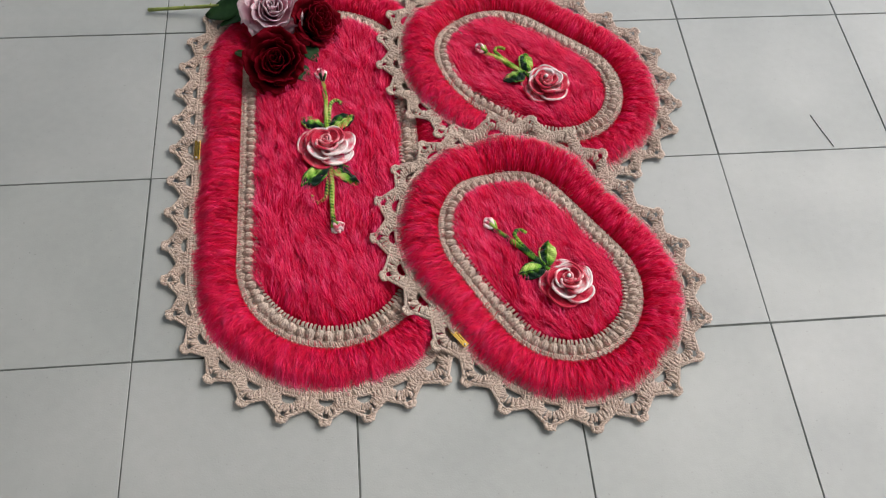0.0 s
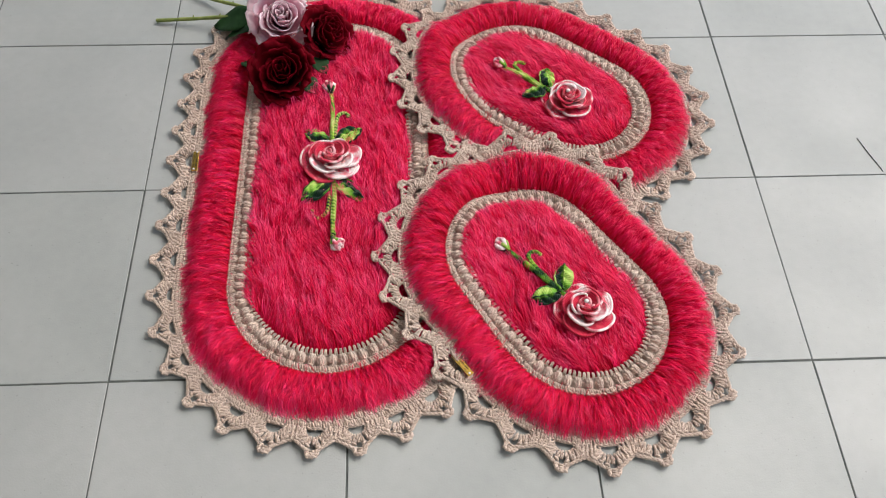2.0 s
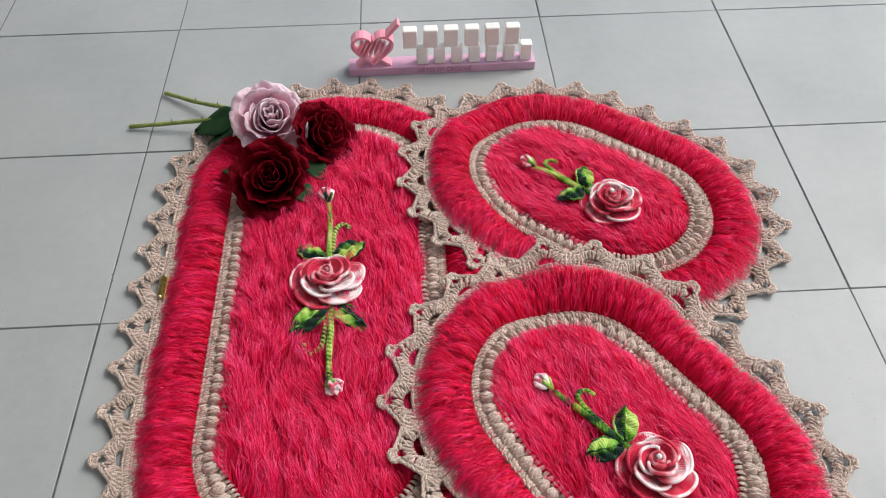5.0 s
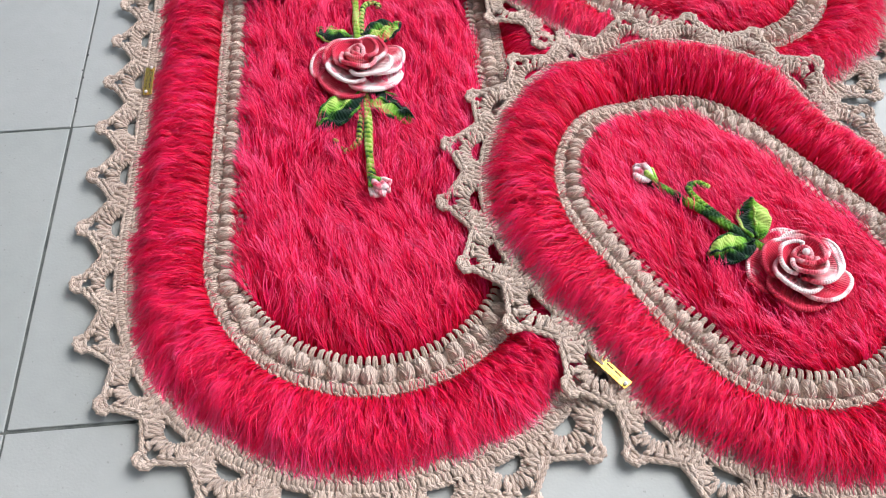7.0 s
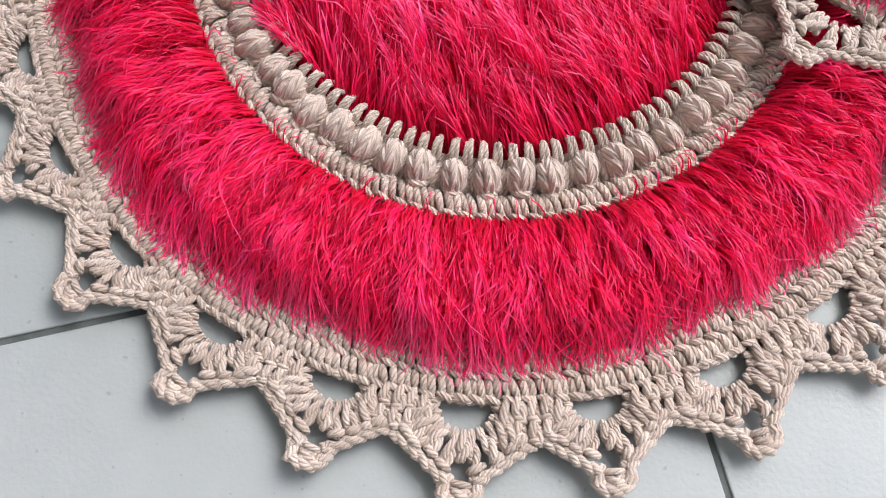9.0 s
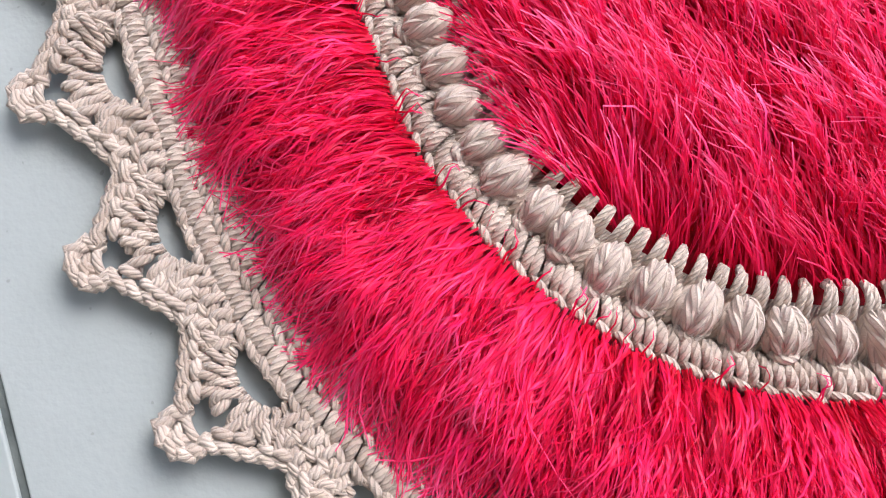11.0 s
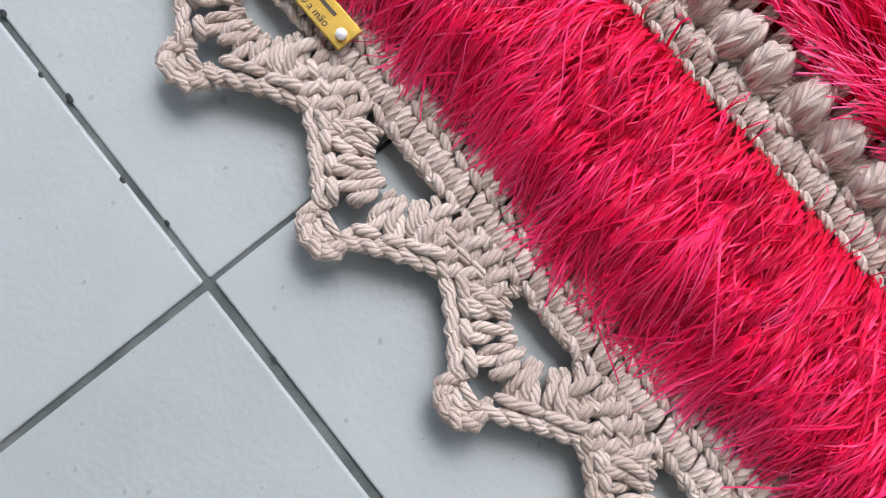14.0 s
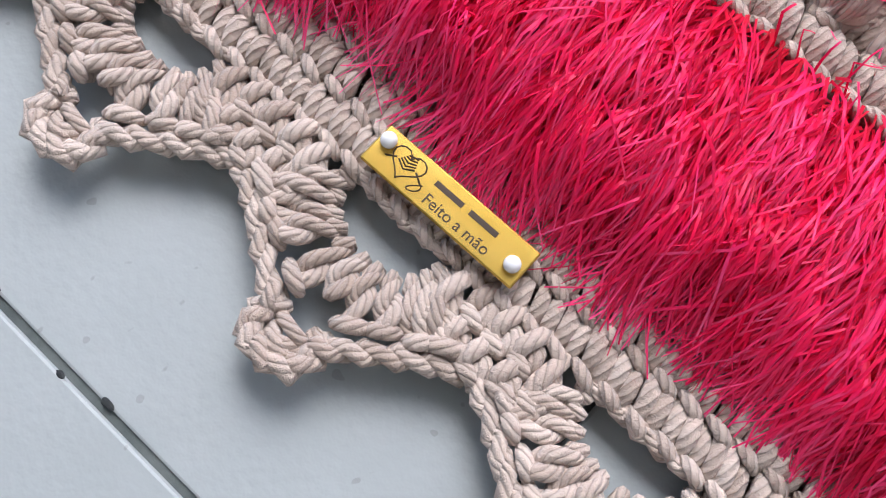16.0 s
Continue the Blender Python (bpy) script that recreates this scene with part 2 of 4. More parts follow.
class Yarn:
    """Collects strands as round tubes with the attribute yarn: length, turn, random."""

    def __init__(self, sides=6):
        self.sides, self.v, self.q, self.a, self.count = sides, [], [], [], 0

    def strand(self, points, radius, ends=True):
        p = np.asarray(points, float)
        n, k = len(p), self.sides
        r = np.full(n, radius) if np.isscalar(radius) else np.asarray(radius, float)
        t = np.gradient(p, axis=0)
        t /= np.linalg.norm(t, axis=1)[:, None] + 1e-12
        if ends:
            p = np.vstack([p[0] - t[0] * r[0] * 0.6, p, p[-1] + t[-1] * r[-1] * 0.6])
            t = np.vstack([t[0], t, t[-1]])
            r = np.concatenate([[r[0] * 0.25], r, [r[-1] * 0.25]])
            n += 2
        up = np.where(np.abs(t[:, 2:3]) > 0.92, np.array([[1.0, 0, 0]]), np.array([[0, 0, 1.0]]))
        side = np.cross(t, up)
        side /= np.linalg.norm(side, axis=1)[:, None] + 1e-12
        top = np.cross(side, t)
        s = np.concatenate([[0], np.cumsum(np.linalg.norm(np.diff(p, axis=0), axis=1))]) + random.random() * 0.01
        ang = -math.pi / 2 + np.arange(k + 1) / k * 2 * math.pi
        ring = p[:, None] + r[:, None, None] * (np.cos(ang)[None, :, None] * side[:, None] + np.sin(ang)[None, :, None] * top[:, None])
        self.v.append(ring.reshape(-1, 3))
        a = np.zeros((n, k + 1, 3))
        a[:, :, 0], a[:, :, 1], a[:, :, 2] = s[:, None], (np.arange(k + 1) / k)[None], random.random()
        self.a.append(a.reshape(-1, 3))
        i, j = np.meshgrid(np.arange(n - 1), np.arange(k), indexing="ij")
        b = self.count + i * (k + 1) + j
        self.q.append(np.stack([b, b + 1, b + k + 2, b + k + 1], -1).reshape(-1, 4))
        self.count += n * (k + 1)

    def rope(self, points, radius, lay=0.011, steps=3):
        """Two strands twisted round one another along a line."""
        p = np.asarray(points, float)
        s = np.concatenate([[0], np.cumsum(np.linalg.norm(np.diff(p, axis=0), axis=1))])
        n = max(6, int(s[-1] / lay * 4 * steps / 3))
        q = np.stack([np.interp(np.linspace(0, s[-1], n), s, p[:, c]) for c in range(3)], -1)
        t = np.gradient(q, axis=0)
        t /= np.linalg.norm(t, axis=1)[:, None] + 1e-12
        side = np.cross(t, np.array([[0, 0, 1.0]]))
        side /= np.linalg.norm(side, axis=1)[:, None] + 1e-12
        top = np.cross(side, t)
        ph = np.linspace(0, s[-1], n) / lay * 2 * math.pi + random.random() * 6
        for off in (0, math.pi):
            w = radius * 0.8 * (np.cos(ph + off)[:, None] * side + 0.7 * np.sin(ph + off)[:, None] * top)
            self.strand(q + w, radius)

    def post(self, a, b, r0, r1, turns=0.8, bow=0.0022, side=(0.0, 0.0)):
        """One crochet post: two strands twisted round one another, thin at its foot and full at its head."""
        n = 8
        q = arc(a, b, bow, n, side)
        t = np.gradient(q, axis=0)
        t /= np.linalg.norm(t, axis=1)[:, None] + 1e-12
        across = np.cross(t, np.array([[0, 0, 1.0]]))
        across /= np.linalg.norm(across, axis=1)[:, None] + 1e-12
        top = np.cross(across, t)
        w = np.linspace(0, 1, n)
        r = (r0 + (r1 - r0) * w) * (0.86 + 0.22 * np.sin(math.pi * w))
        ph = w * turns * 2 * math.pi + random.uniform(0.1, 0.9)
        for off in (0, math.pi):
            lift = 0.92 * np.cos(ph + off)[:, None] * across + 0.62 * np.sin(ph + off)[:, None] * top
            self.strand(q + r[:, None] * lift, r)

    def arrays(self):
        return np.vstack(self.v), np.vstack(self.q), np.vstack(self.a)


def arc(a, b, bow, n=5, side=(0, 0)):
    """Points from a to b, bowed upwards (and to a side)."""
    t = np.linspace(0, 1, n)[:, None]
    a, b = np.asarray(a, float), np.asarray(b, float)
    w = np.sin(math.pi * t)
    return a + (b - a) * t + w * np.array([[side[0], side[1], bow]])


# ---- floor and walls ----
TILE = 0.33
JOINT = 0.0023
floor = tagged(new("floor"), "pale grey glazed ceramic tile floor with dark joints", "floor", kind="structure")
bm = bmesh.new()
box(bm, -1.32, 3.63, -1.65, 2.97, -0.06, -0.0015)
part("grout_bed", bm, M_GROUT, floor, "dark grey recessed grout")
bm = bmesh.new()
h = TILE / 2 - JOINT / 2
box(bm, -h, h, -h, h, -0.009, 0.0, 0.0008)
tile_mesh = bpy.data.meshes.new("tile")
bm.to_mesh(tile_mesh)
bm.free()
tile_mesh.materials.append(M_TILE)
for i in range(-4, 11):
    for j in range(-5, 9):
        ob = new("tile", tile_mesh)
        ob.parent = floor
        ob.matrix_basis = pose((i + 0.5) * TILE + random.uniform(-1, 1) * 0.0005, (j + 0.5) * TILE + random.uniform(-1, 1) * 0.0005, random.uniform(-0.0004, 0.0), random.uniform(-1, 1) * 0.10, random.uniform(-1, 1) * 0.10, random.uniform(-1, 1) * 0.06)
# unseen walls, added to close the place and hold back sky light
for name, dims in (("unseen_wall_west", (-1.47, -1.32, -1.80, 2.97)), ("unseen_wall_south", (-1.32, 3.63, -1.80, -1.65))):
    bm = bmesh.new()
    box(bm, *dims, -0.06, 2.6, 0.004)
    me = bpy.data.meshes.new(name)
    bm.to_mesh(me)
    bm.free()
    me.materials.append(M_WALL)
    tagged(new(name, me), "plain white wall, unseen, added to block the sky", "wall", kind="structure")
# unseen slab added overhead: its edge grades the light from west to east
bm = bmesh.new()
box(bm, -1.47, 1.20, -1.80, 2.97, 2.6, 2.72, 0.004)
sky_block_mesh = bpy.data.meshes.new("ceiling")
bm.to_mesh(sky_block_mesh)
bm.free()
sky_block_mesh.materials.append(M_WALL)
tagged(new("ceiling", sky_block_mesh), "plain white slab overhead, unseen, added to dim the floor's west side", "ceiling", kind="structure")


# ---- rugs ----
def smooth01(x):
    x = np.clip(x, 0, 1)
    return x * x * (3 - 2 * x)


class Oval:
    """A stadium: centre, direction of its long axis, half the length of its spine, the bands as distances from the spine, and where its lace bulges."""

    def __init__(self, name, x, y, degrees, half, tip, scallops, phase, pop, root, below=(), bulges=()):
        self.name, self.x, self.y, self.a, self.h, self.tip = name, x, y, radians(degrees), half, tip
        self.scallops, self.phase, self.pop, self.root, self.below, self.bulges = scallops, phase, pop, root, below, bulges
        self.edge = tip - 0.0415
        self.ref = tip - 0.0100

    def length(self, d):
        return 4 * self.h + 2 * math.pi * d

    def spine_distance(self, x, y):
        u = (x - self.x) * math.cos(self.a) + (y - self.y) * math.sin(self.a)
        n = -(x - self.x) * math.sin(self.a) + (y - self.y) * math.cos(self.a)
        return np.hypot(u - np.clip(u, -self.h, self.h), n)

    def lift(self, x, y):
        """How far the rug is raised where it lies on another rug."""
        out = np.zeros_like(x)
        for o in self.below:
            out = np.maximum(out, (0.021 + 0.6 * o.lift(x, y)) * smooth01((o.tip + 0.002 - o.spine_distance(x, y)) / 0.085))
        return out

    def place(self, s, d, z, ref=None):
        """World places from the way along the ring of distance ref, the distance from the spine and the height."""
        s, d, z = np.broadcast_arrays(np.asarray(s, float), np.asarray(d, float), np.asarray(z, float))
        ref = ref or self.ref
        h, r = self.h, ref
        s = np.mod(s, self.length(ref))
        th = np.where(s < 2 * h, -math.pi / 2, np.where(s < 2 * h + math.pi * r, -math.pi / 2 + (s - 2 * h) / r, np.where(s < 4 * h + math.pi * r, math.pi / 2, math.pi / 2 + (s - 4 * h - math.pi * r) / r)))
        mx = np.where(s < 2 * h, s - h, np.where(s < 2 * h + math.pi * r, h, np.where(s < 4 * h + math.pi * r, h - (s - 2 * h - math.pi * r), -h)))
        u, n = mx + d * np.cos(th), d * np.sin(th)
        x = self.x + u * math.cos(self.a) - n * math.sin(self.a)
        y = self.y + u * math.sin(self.a) + n * math.cos(self.a)
        return np.stack([x, y, z + self.lift(x, y)], -1), th + self.a

    def local(self, world):
        return world - np.array([self.x, self.y, 0.0])


LONG = Oval("long", 0.3015, 0.3477, 90.2, 0.1967, 0.2724, 39, 0.101, 0.1335, 0.1520, (), ((19.3, -0.0035, 1.5), (27.0, -0.0040, 1.6), (31.0, 0.0030, 0.7), (34.5, 0.0035, 1.4)))
UPPER = Oval("upper", 0.6695, 0.5230, -38.8, 0.0600, 0.2330, 26, 0.164, 0.1075, 0.1235, (LONG,))
LOWER = Oval("lower", 0.6327, 0.1284, -55.1, 0.0627, 0.2345, 24, 0.078, 0.1070, 0.1230, (LONG, UPPER), ((6.0, 0.0050, 1.3), (10.5, -0.0040, 1.1), (16.5, 0.0030, 0.9), (19.2, -0.0040, 1.0)))


def scallop_yarn(width, b, seed):
    """One scallop of the lace in (along, distance from the spine, height): arch hole, fan, edge rope, picot, joining block."""
    random.seed(seed)
    y = Yarn()
    k = width / 0.0624
    j = lambda a: random.uniform(-a, a)
    y.rope([(-0.0135 * k, b, 0.0055), (0, b + 0.0008, 0.0065), (0.0135 * k, b, 0.0055)], 0.00150, 0.010)
    for i in range(11):
        f = radians(4 + 172 * i / 10 + random.uniform(-3, 3))
        c, s = math.cos(f), math.sin(f)
        foot = (0.0138 * k * c + j(0.0004), b + 0.0010 + 0.0122 * s ** 0.7, 0.0044 + j(0.0006))
        u = 0.0258 * k * c
        head = (u + j(0.0008), b + 0.0296 - 0.58 * max(abs(u) / k - 0.006, 0) - 0.0030 - (0.0036 if i == 5 else 0) + j(0.0006), 0.0058 + (0.0009 if i % 2 else -0.0005))
        y.post(foot, head, 0.00140, 0.00202 + j(0.00016), 0.75 + j(0.2), 0.0026 + j(0.0010), (j(0.0011), j(0.0008)))
        # the post's foot wraps round the arch
        y.strand([(foot[0] + 0.0018 * c - 0.0014 * s, foot[1] + 0.0018 * s + 0.0014 * c, 0.0060), (foot[0] - 0.0010 * c, foot[1] - 0.0010 * s, 0.0054), (foot[0] - 0.0006 * c + 0.0006 * s, foot[1] - 0.0006 * s - 0.0006 * c, 0.0030)], [0.0015, 0.0016, 0.0012])
        if i != 5:
            h = (-1 if c > 0 else 1) * (0.0030 + j(0.0006))
            y.strand(arc((head[0] - h, head[1] - 0.0026, 0.0064), (head[0] + h, head[1] + 0.0012 + j(0.0006), 0.0068), 0.0024, 6), [0.0012, 0.0018, 0.0020, 0.0020, 0.0018, 0.0012])
    for side in (-1, 1):
        y.rope([(side * 0.0312 * k, b + 0.0160, 0.0062), (side * 0.0260 * k, b + 0.0180, 0.0070), (side * 0.0160 * k, b + 0.0245, 0.0074), (side * 0.0060 * k, b + 0.0318 + j(0.0006), 0.0078)], 0.00185, 0.0120)
    tw = j(0.0012)
    y.rope([(-0.0052, b + 0.0295, 0.0060), (-0.0074, b + 0.0340, 0.0075), (-0.0056 + tw, b + 0.0390, 0.0080), (tw, b + 0.0400, 0.0088), (0.0056 + tw, b + 0.0388, 0.0080), (0.0074, b + 0.0340, 0.0075), (0.0052, b + 0.0295, 0.0060)], 0.00205, 0.0090)
    y.strand(arc((-0.0040, b + 0.0318, 0.0060), (0.0050, b + 0.0330, 0.0062), 0.0028), 0.00160)
    y.strand(arc((-0.0030, b + 0.0345, 0.0062), (0.0035, b + 0.0368, 0.0066), 0.0030, 5, (0, 0.001)), 0.00190)
    y.strand(arc((0.0040, b + 0.0345, 0.0060), (-0.0030, b + 0.0372, 0.0066), 0.0026, 5), 0.00180)
    for u in (-0.0126, -0.0063, 0.0, 0.0063, 0.0126):
        far = 0.0158 - abs(u) * 0.24
        uu = u + 0.0312 * k
        for d0, d1 in ((-0.0012, far * 0.52), (far * 0.48, far)) if abs(u) < 0.01 else ((-0.0005, far),):
            y.post((uu - 0.0008 + j(0.0005), b + d0, 0.0044), (uu + 0.0008 + j(0.0007), b + d1, 0.0052 + j(0.0005)), 0.00195, 0.00205, 0.6 + j(0.15), 0.0026 + j(0.0006))
            y.strand(arc((uu - 0.0034, b + d1 - 0.0016 + j(0.0005), 0.0058), (uu + 0.0032, b + d1 + 0.0006 + j(0.0005), 0.0062), 0.0022, 6), [0.0011, 0.0017, 0.0019, 0.0019, 0.0016, 0.0010])
    return y


def stitch_row(yarn, oval, d0, d1, pitch, z, radius, rise=0.0034, lean=0.0, border=None):
    """A ring of posts, each two bowed strands and a small loop over its head."""
    d = (d0 + d1) / 2
    per = oval.length(d)
    n = int(round(per / pitch))
    p = per / n
    for i in range(n):
        s = i * p + random.uniform(-1, 1) * 0.0007
        here, _ = oval.place(s, d, z, d)
        single = border is not None and here[0] < 0.16 and -0.08 < here[1] < 0.48
        rest, yarn = yarn, Yarn() if single else yarn
        jit = lambda a: random.uniform(-a, a)
        slant = 0.22 * p + jit(0.0006)
        for o in (-0.25, 0.25):
            line = arc((s + o * p - slant, d0 + jit(0.0008), z), (s + o * p * 0.9 + slant + lean, d1 - 0.0008 + jit(0.0008), z + jit(0.0005)), rise * random.uniform(0.8, 1.25), 6)
            yarn.strand(oval.local(oval.place(line[:, 0], line[:, 1], line[:, 2], d)[0]), radius * random.uniform(0.95, 1.12) * np.array([0.75, 1.0, 1.12, 1.12, 1.0, 0.75]))
        line = arc((s - 0.46 * p, d1 - 0.0022, z + 0.0022), (s + 0.48 * p, d1 + 0.0002 + jit(0.0005), z + 0.0016), 0.0016, 5)
        yarn.strand(oval.local(oval.place(line[:, 0], line[:, 1], line[:, 2], d)[0]), radius * np.array([0.6, 0.9, 1.0, 0.9, 0.6]))
        if single:
            v, q, a = yarn.arrays()
            under("stitch", mesh("stitch", v, q, M_YARN, "yarn", a), border)
        yarn = rest


def teeth_ring(yarn, oval, d0, d1, pitch):
    """Short loops that stand inwards over the edge of the pile."""
    d = oval.pop
    per = oval.length(d)
    n = int(round(per / pitch))
    for i in range(n):
        s = i * per / n + random.uniform(-1, 1) * 0.0006
        for o in (-0.0009, 0.0009):
            q = np.array([(s + o * 1.5, d1, 0.0095), (s + o * 1.2, (d0 * 0.5 + d1 * 0.5), 0.0132), (s + o * 0.8, d0 + 0.0016, 0.0130 + random.uniform(-1, 1) * 0.0012), (s + o * 0.3 + random.uniform(-1, 1) * 0.0006, d0 - 0.0006 + random.uniform(-1, 1) * 0.0012, 0.0100)])
            yarn.strand(oval.local(oval.place(q[:, 0], q[:, 1], q[:, 2], d)[0]), 0.00140)


def popcorn_mesh(seed):
    """A popcorn stitch: bundled strands over a dome, with a knot at its outer end. x along the ring, y outwards."""
    random.seed(seed)
    y = Yarn(6)
    j = lambda a: random.uniform(-a, a)
    rx, ry, rz, z0 = 0.0073, 0.0094, 0.0120, 0.0046

    # a full ball whose skin carries four columns of slanted stitches
    m, n = 31, 36
    e, f = np.meshgrid(np.linspace(-1, 1, m), np.linspace(-1, 1, n), indexing="ij")
    lat, lon = e * 1.52, f * 1.62
    col = (f + 1) * 2.45 + 0.12 * np.sin(3 * e)
    part_x = np.mod(col, 1.0) - 0.5
    way = np.where(np.mod(np.floor(col), 2) > 0, 1.0, -1.0)
    along = e * 1.75 + way * part_x * 0.75 + 0.37 * np.floor(col) + random.random()
    part_y = np.mod(along, 1.0) - 0.5
    puff = np.sqrt(np.clip(1 - (1.98 * part_x) ** 2, 0, 1)) * np.sqrt(np.clip(1 - (1.9 * part_y) ** 2, 0, 1))
    out = 1 + 0.21 * (puff - 0.55) + 0.03 * np.sin(5 * e + 3 * f + seed)
    grid = np.stack([rx * np.cos(lat) * np.sin(lon) * out, ry * np.sin(lat) * out, z0 + rz * np.cos(lat) * np.cos(lon) * out], -1)
    y.v.append(grid.reshape(-1, 3))
    y.a.append(np.stack([along * 0.0042 + way * part_x * 0.004, np.zeros_like(e), 0.5 + 0.5 * np.mod(np.sin(np.floor(col) * 7.1 + np.floor(along) * 3.3), 1.0)], -1).reshape(-1, 3))
    i0, j0 = np.meshgrid(np.arange(m - 1), np.arange(n - 1), indexing="ij")
    b0 = i0 * n + j0
    y.q.append(np.stack([b0, b0 + 1, b0 + n + 1, b0 + n], -1).reshape(-1, 4)[:, ::-1])
    y.count += m * n
    for side in (-1, 1):
        y.strand(arc((side * 0.0072, -0.0062, 0.0030), (side * 0.0062, 0.0072, 0.0030), 0.0036, 6, (side * 0.0006, 0)), 0.0019)
    # the pinch where the stitch is drawn shut
    y.strand(arc((-0.0036, 0.0074, 0.0062), (0.0034, 0.0080, 0.0066), 0.0026, 6, (0, 0.0024)), 0.00195)
    y.strand(arc((-0.0018, 0.0096, 0.0048), (0.0030, 0.0100, 0.0052), 0.0020, 5), 0.0019)
    y.strand(arc((0.0, 0.0052, 0.0096), (0.0004, 0.0104, 0.0056), 0.0016, 5), 0.0019)
    v, q, a = y.arrays()
    return mesh("popcorn", v, q, M_YARN, "yarn", a)


POPCORNS = [popcorn_mesh(k) for k in range(6)]


def ribbons(centre, side, width, along, rnd):
    """Thin flat strands: centre and side are (strand, point, xyz)."""
    n, k, _ = centre.shape
    w = width[:, None, None] * np.linspace(1.0, 0.42, k)[None, :, None] * 0.5
    v = np.stack([centre - side * w, centre + side * w], 2).reshape(-1, 3)
    i, jj = np.meshgrid(np.arange(n), np.arange(k - 1), indexing="ij")
    b = (i * k + jj) * 2
    q = np.stack([b, b + 1, b + 3, b + 2], -1).reshape(-1, 4)
    a = np.zeros((n, k, 2, 3))
    a[..., 0], a[..., 1] = along[None, :, None], rnd[:, None, None]
    return v, q, a.reshape(-1, 3)


def sides_of(centre, roll):
    t = np.gradient(centre, axis=1)
    t /= np.linalg.norm(t, axis=2)[..., None] + 1e-12
    s = np.cross(t, np.array([0, 0, 1.0]))
    s /= np.linalg.norm(s, axis=2)[..., None] + 1e-9
    up = np.cross(s, t)
    return np.cos(roll)[:, None, None] * s + np.sin(roll)[:, None, None] * up


def waves(x, y, seed, scale, count=7):
    """Smooth pseudo-random field in -1..1."""
    g = np.random.default_rng(seed)
    out = np.zeros_like(x)
    for _ in range(count):
        k = g.normal(0, 1, 2) / scale
        out += np.sin(k[0] * x + k[1] * y + g.uniform(0, 6.28))
    return out / count ** 0.5


def fringe_mesh(oval, density, seed):
    g = np.random.default_rng(seed)
    ref = oval.root + 0.02
    per = oval.length(ref)
    n = int(per * density)
    s = g.uniform(0, per, n)
    d0 = oval.root + 0.046 * g.uniform(0, 1, n) ** 1.05

    def draw(a, b, p, q, r):
        """A random number that all strands of one tuft share."""
        return np.mod(np.sin(a * p + b * q) * r, 1.0)

    # strands gather in narrow tufts, several rows deep; wider locks share a lean
    row = np.round(d0 / 0.0075)
    cell = 0.0031
    tuft = np.round(s / cell + 0.5 * np.mod(row, 2))
    middle = (tuft - 0.5 * np.mod(row, 2)) * cell
    lock, deep = np.round(s / 0.0095 + 0.3 * np.sin(row)), np.round(d0 / 0.016)
    tint, turn = draw(tuft, row, 12.9898, 78.233, 43758.5453), draw(tuft, row, 39.346, 11.135, 24634.6345) - 0.5
    far, high = draw(tuft, row, 7.77, 31.31, 15731.743), draw(tuft, row, 91.7, 5.31, 9973.917)
    tint2, turn2 = draw(lock, deep, 27.17, 9.7, 35114.77), draw(lock, deep, 41.9, 19.3, 28411.31) - 0.5
    w1 = waves(s, s * 0, seed + 1, 0.020)
    loose = g.uniform(0, 1, n) < 0.07
    reach = oval.root + 0.0625 + 0.005 * w1 + 0.007 * (tint2 - 0.5) + 0.017 * (far - 0.5) + g.normal(0, 0.0022, n) + 0.010 * (g.uniform(0, 1, n) > 0.97)
    length = np.minimum(np.maximum(reach - d0, 0.010), 0.018 + 0.022 * far + g.normal(0, 0.0022, n))
    stray = g.uniform(0, 1, n) < 0.004
    d0 = np.where(stray, oval.root + 0.003, d0)
    length = np.where(stray, -0.010, length)
    k = 6 if oval is LONG else 5
    t = np.linspace(0, 1, k)
    lean = 0.07 * w1 + 0.20 * turn2 + 0.22 * turn + g.normal(0, 0.07, n) + np.where(loose, g.normal(0, 0.30, n), 0)
    curl = g.normal(0, 0.12, n) + 0.20 * (high - 0.5) + np.where(loose, g.normal(0, 0.3, n), 0)
    sway = g.normal(0, 0.00090, n)
    beat = g.uniform(0, 6.28, n)
    pinch = np.where(loose, 0.2, 0.72)
    ss = s[:, None] + (lean * length)[:, None] * t[None] + (curl * length)[:, None] * t[None] ** 2.2 + ((middle - s) * pinch)[:, None] * t[None] ** 0.8 + sway[:, None] * np.sin(beat[:, None] + 7.5 * t[None])
    dd = d0[:, None] + length[:, None] * t[None] * (1 - 0.08 * t[None])
    tall = 0.0035 + 0.0022 * g.uniform(0, 1, n) + 0.0100 * high + 0.0030 * tint2 + np.where(loose, 0.002, 0)
    start = 0.0065 + 0.004 * g.uniform(0, 1, n) + 0.0030 * np.sin(math.pi * (d0 - oval.root) / 0.045)
    tail = 1 - smooth01((dd - oval.root - 0.044) / 0.026)
    z = 0.0068 + (start[:, None] - 0.0062 + tall[:, None] * np.sin(math.pi * np.minimum(t[None] * 0.80 + 0.05, 1))) * (0.25 + 0.75 * tail)
    c, _ = oval.place(ss, dd, z, ref)
    c = oval.local(c)
    c += g.normal(0, 0.0005, c.shape) * t[None, :, None]
    roll = g.normal(0, 0.7, n)
    v, q, a = ribbons(c, sides_of(c, roll), g.uniform(0.00050, 0.00100, n), t, 0.46 * tint + 0.26 * tint2 + 0.28 * g.uniform(0, 1, n))
    return mesh("fringe", v, q, M_FIBRE, "fibre", a)


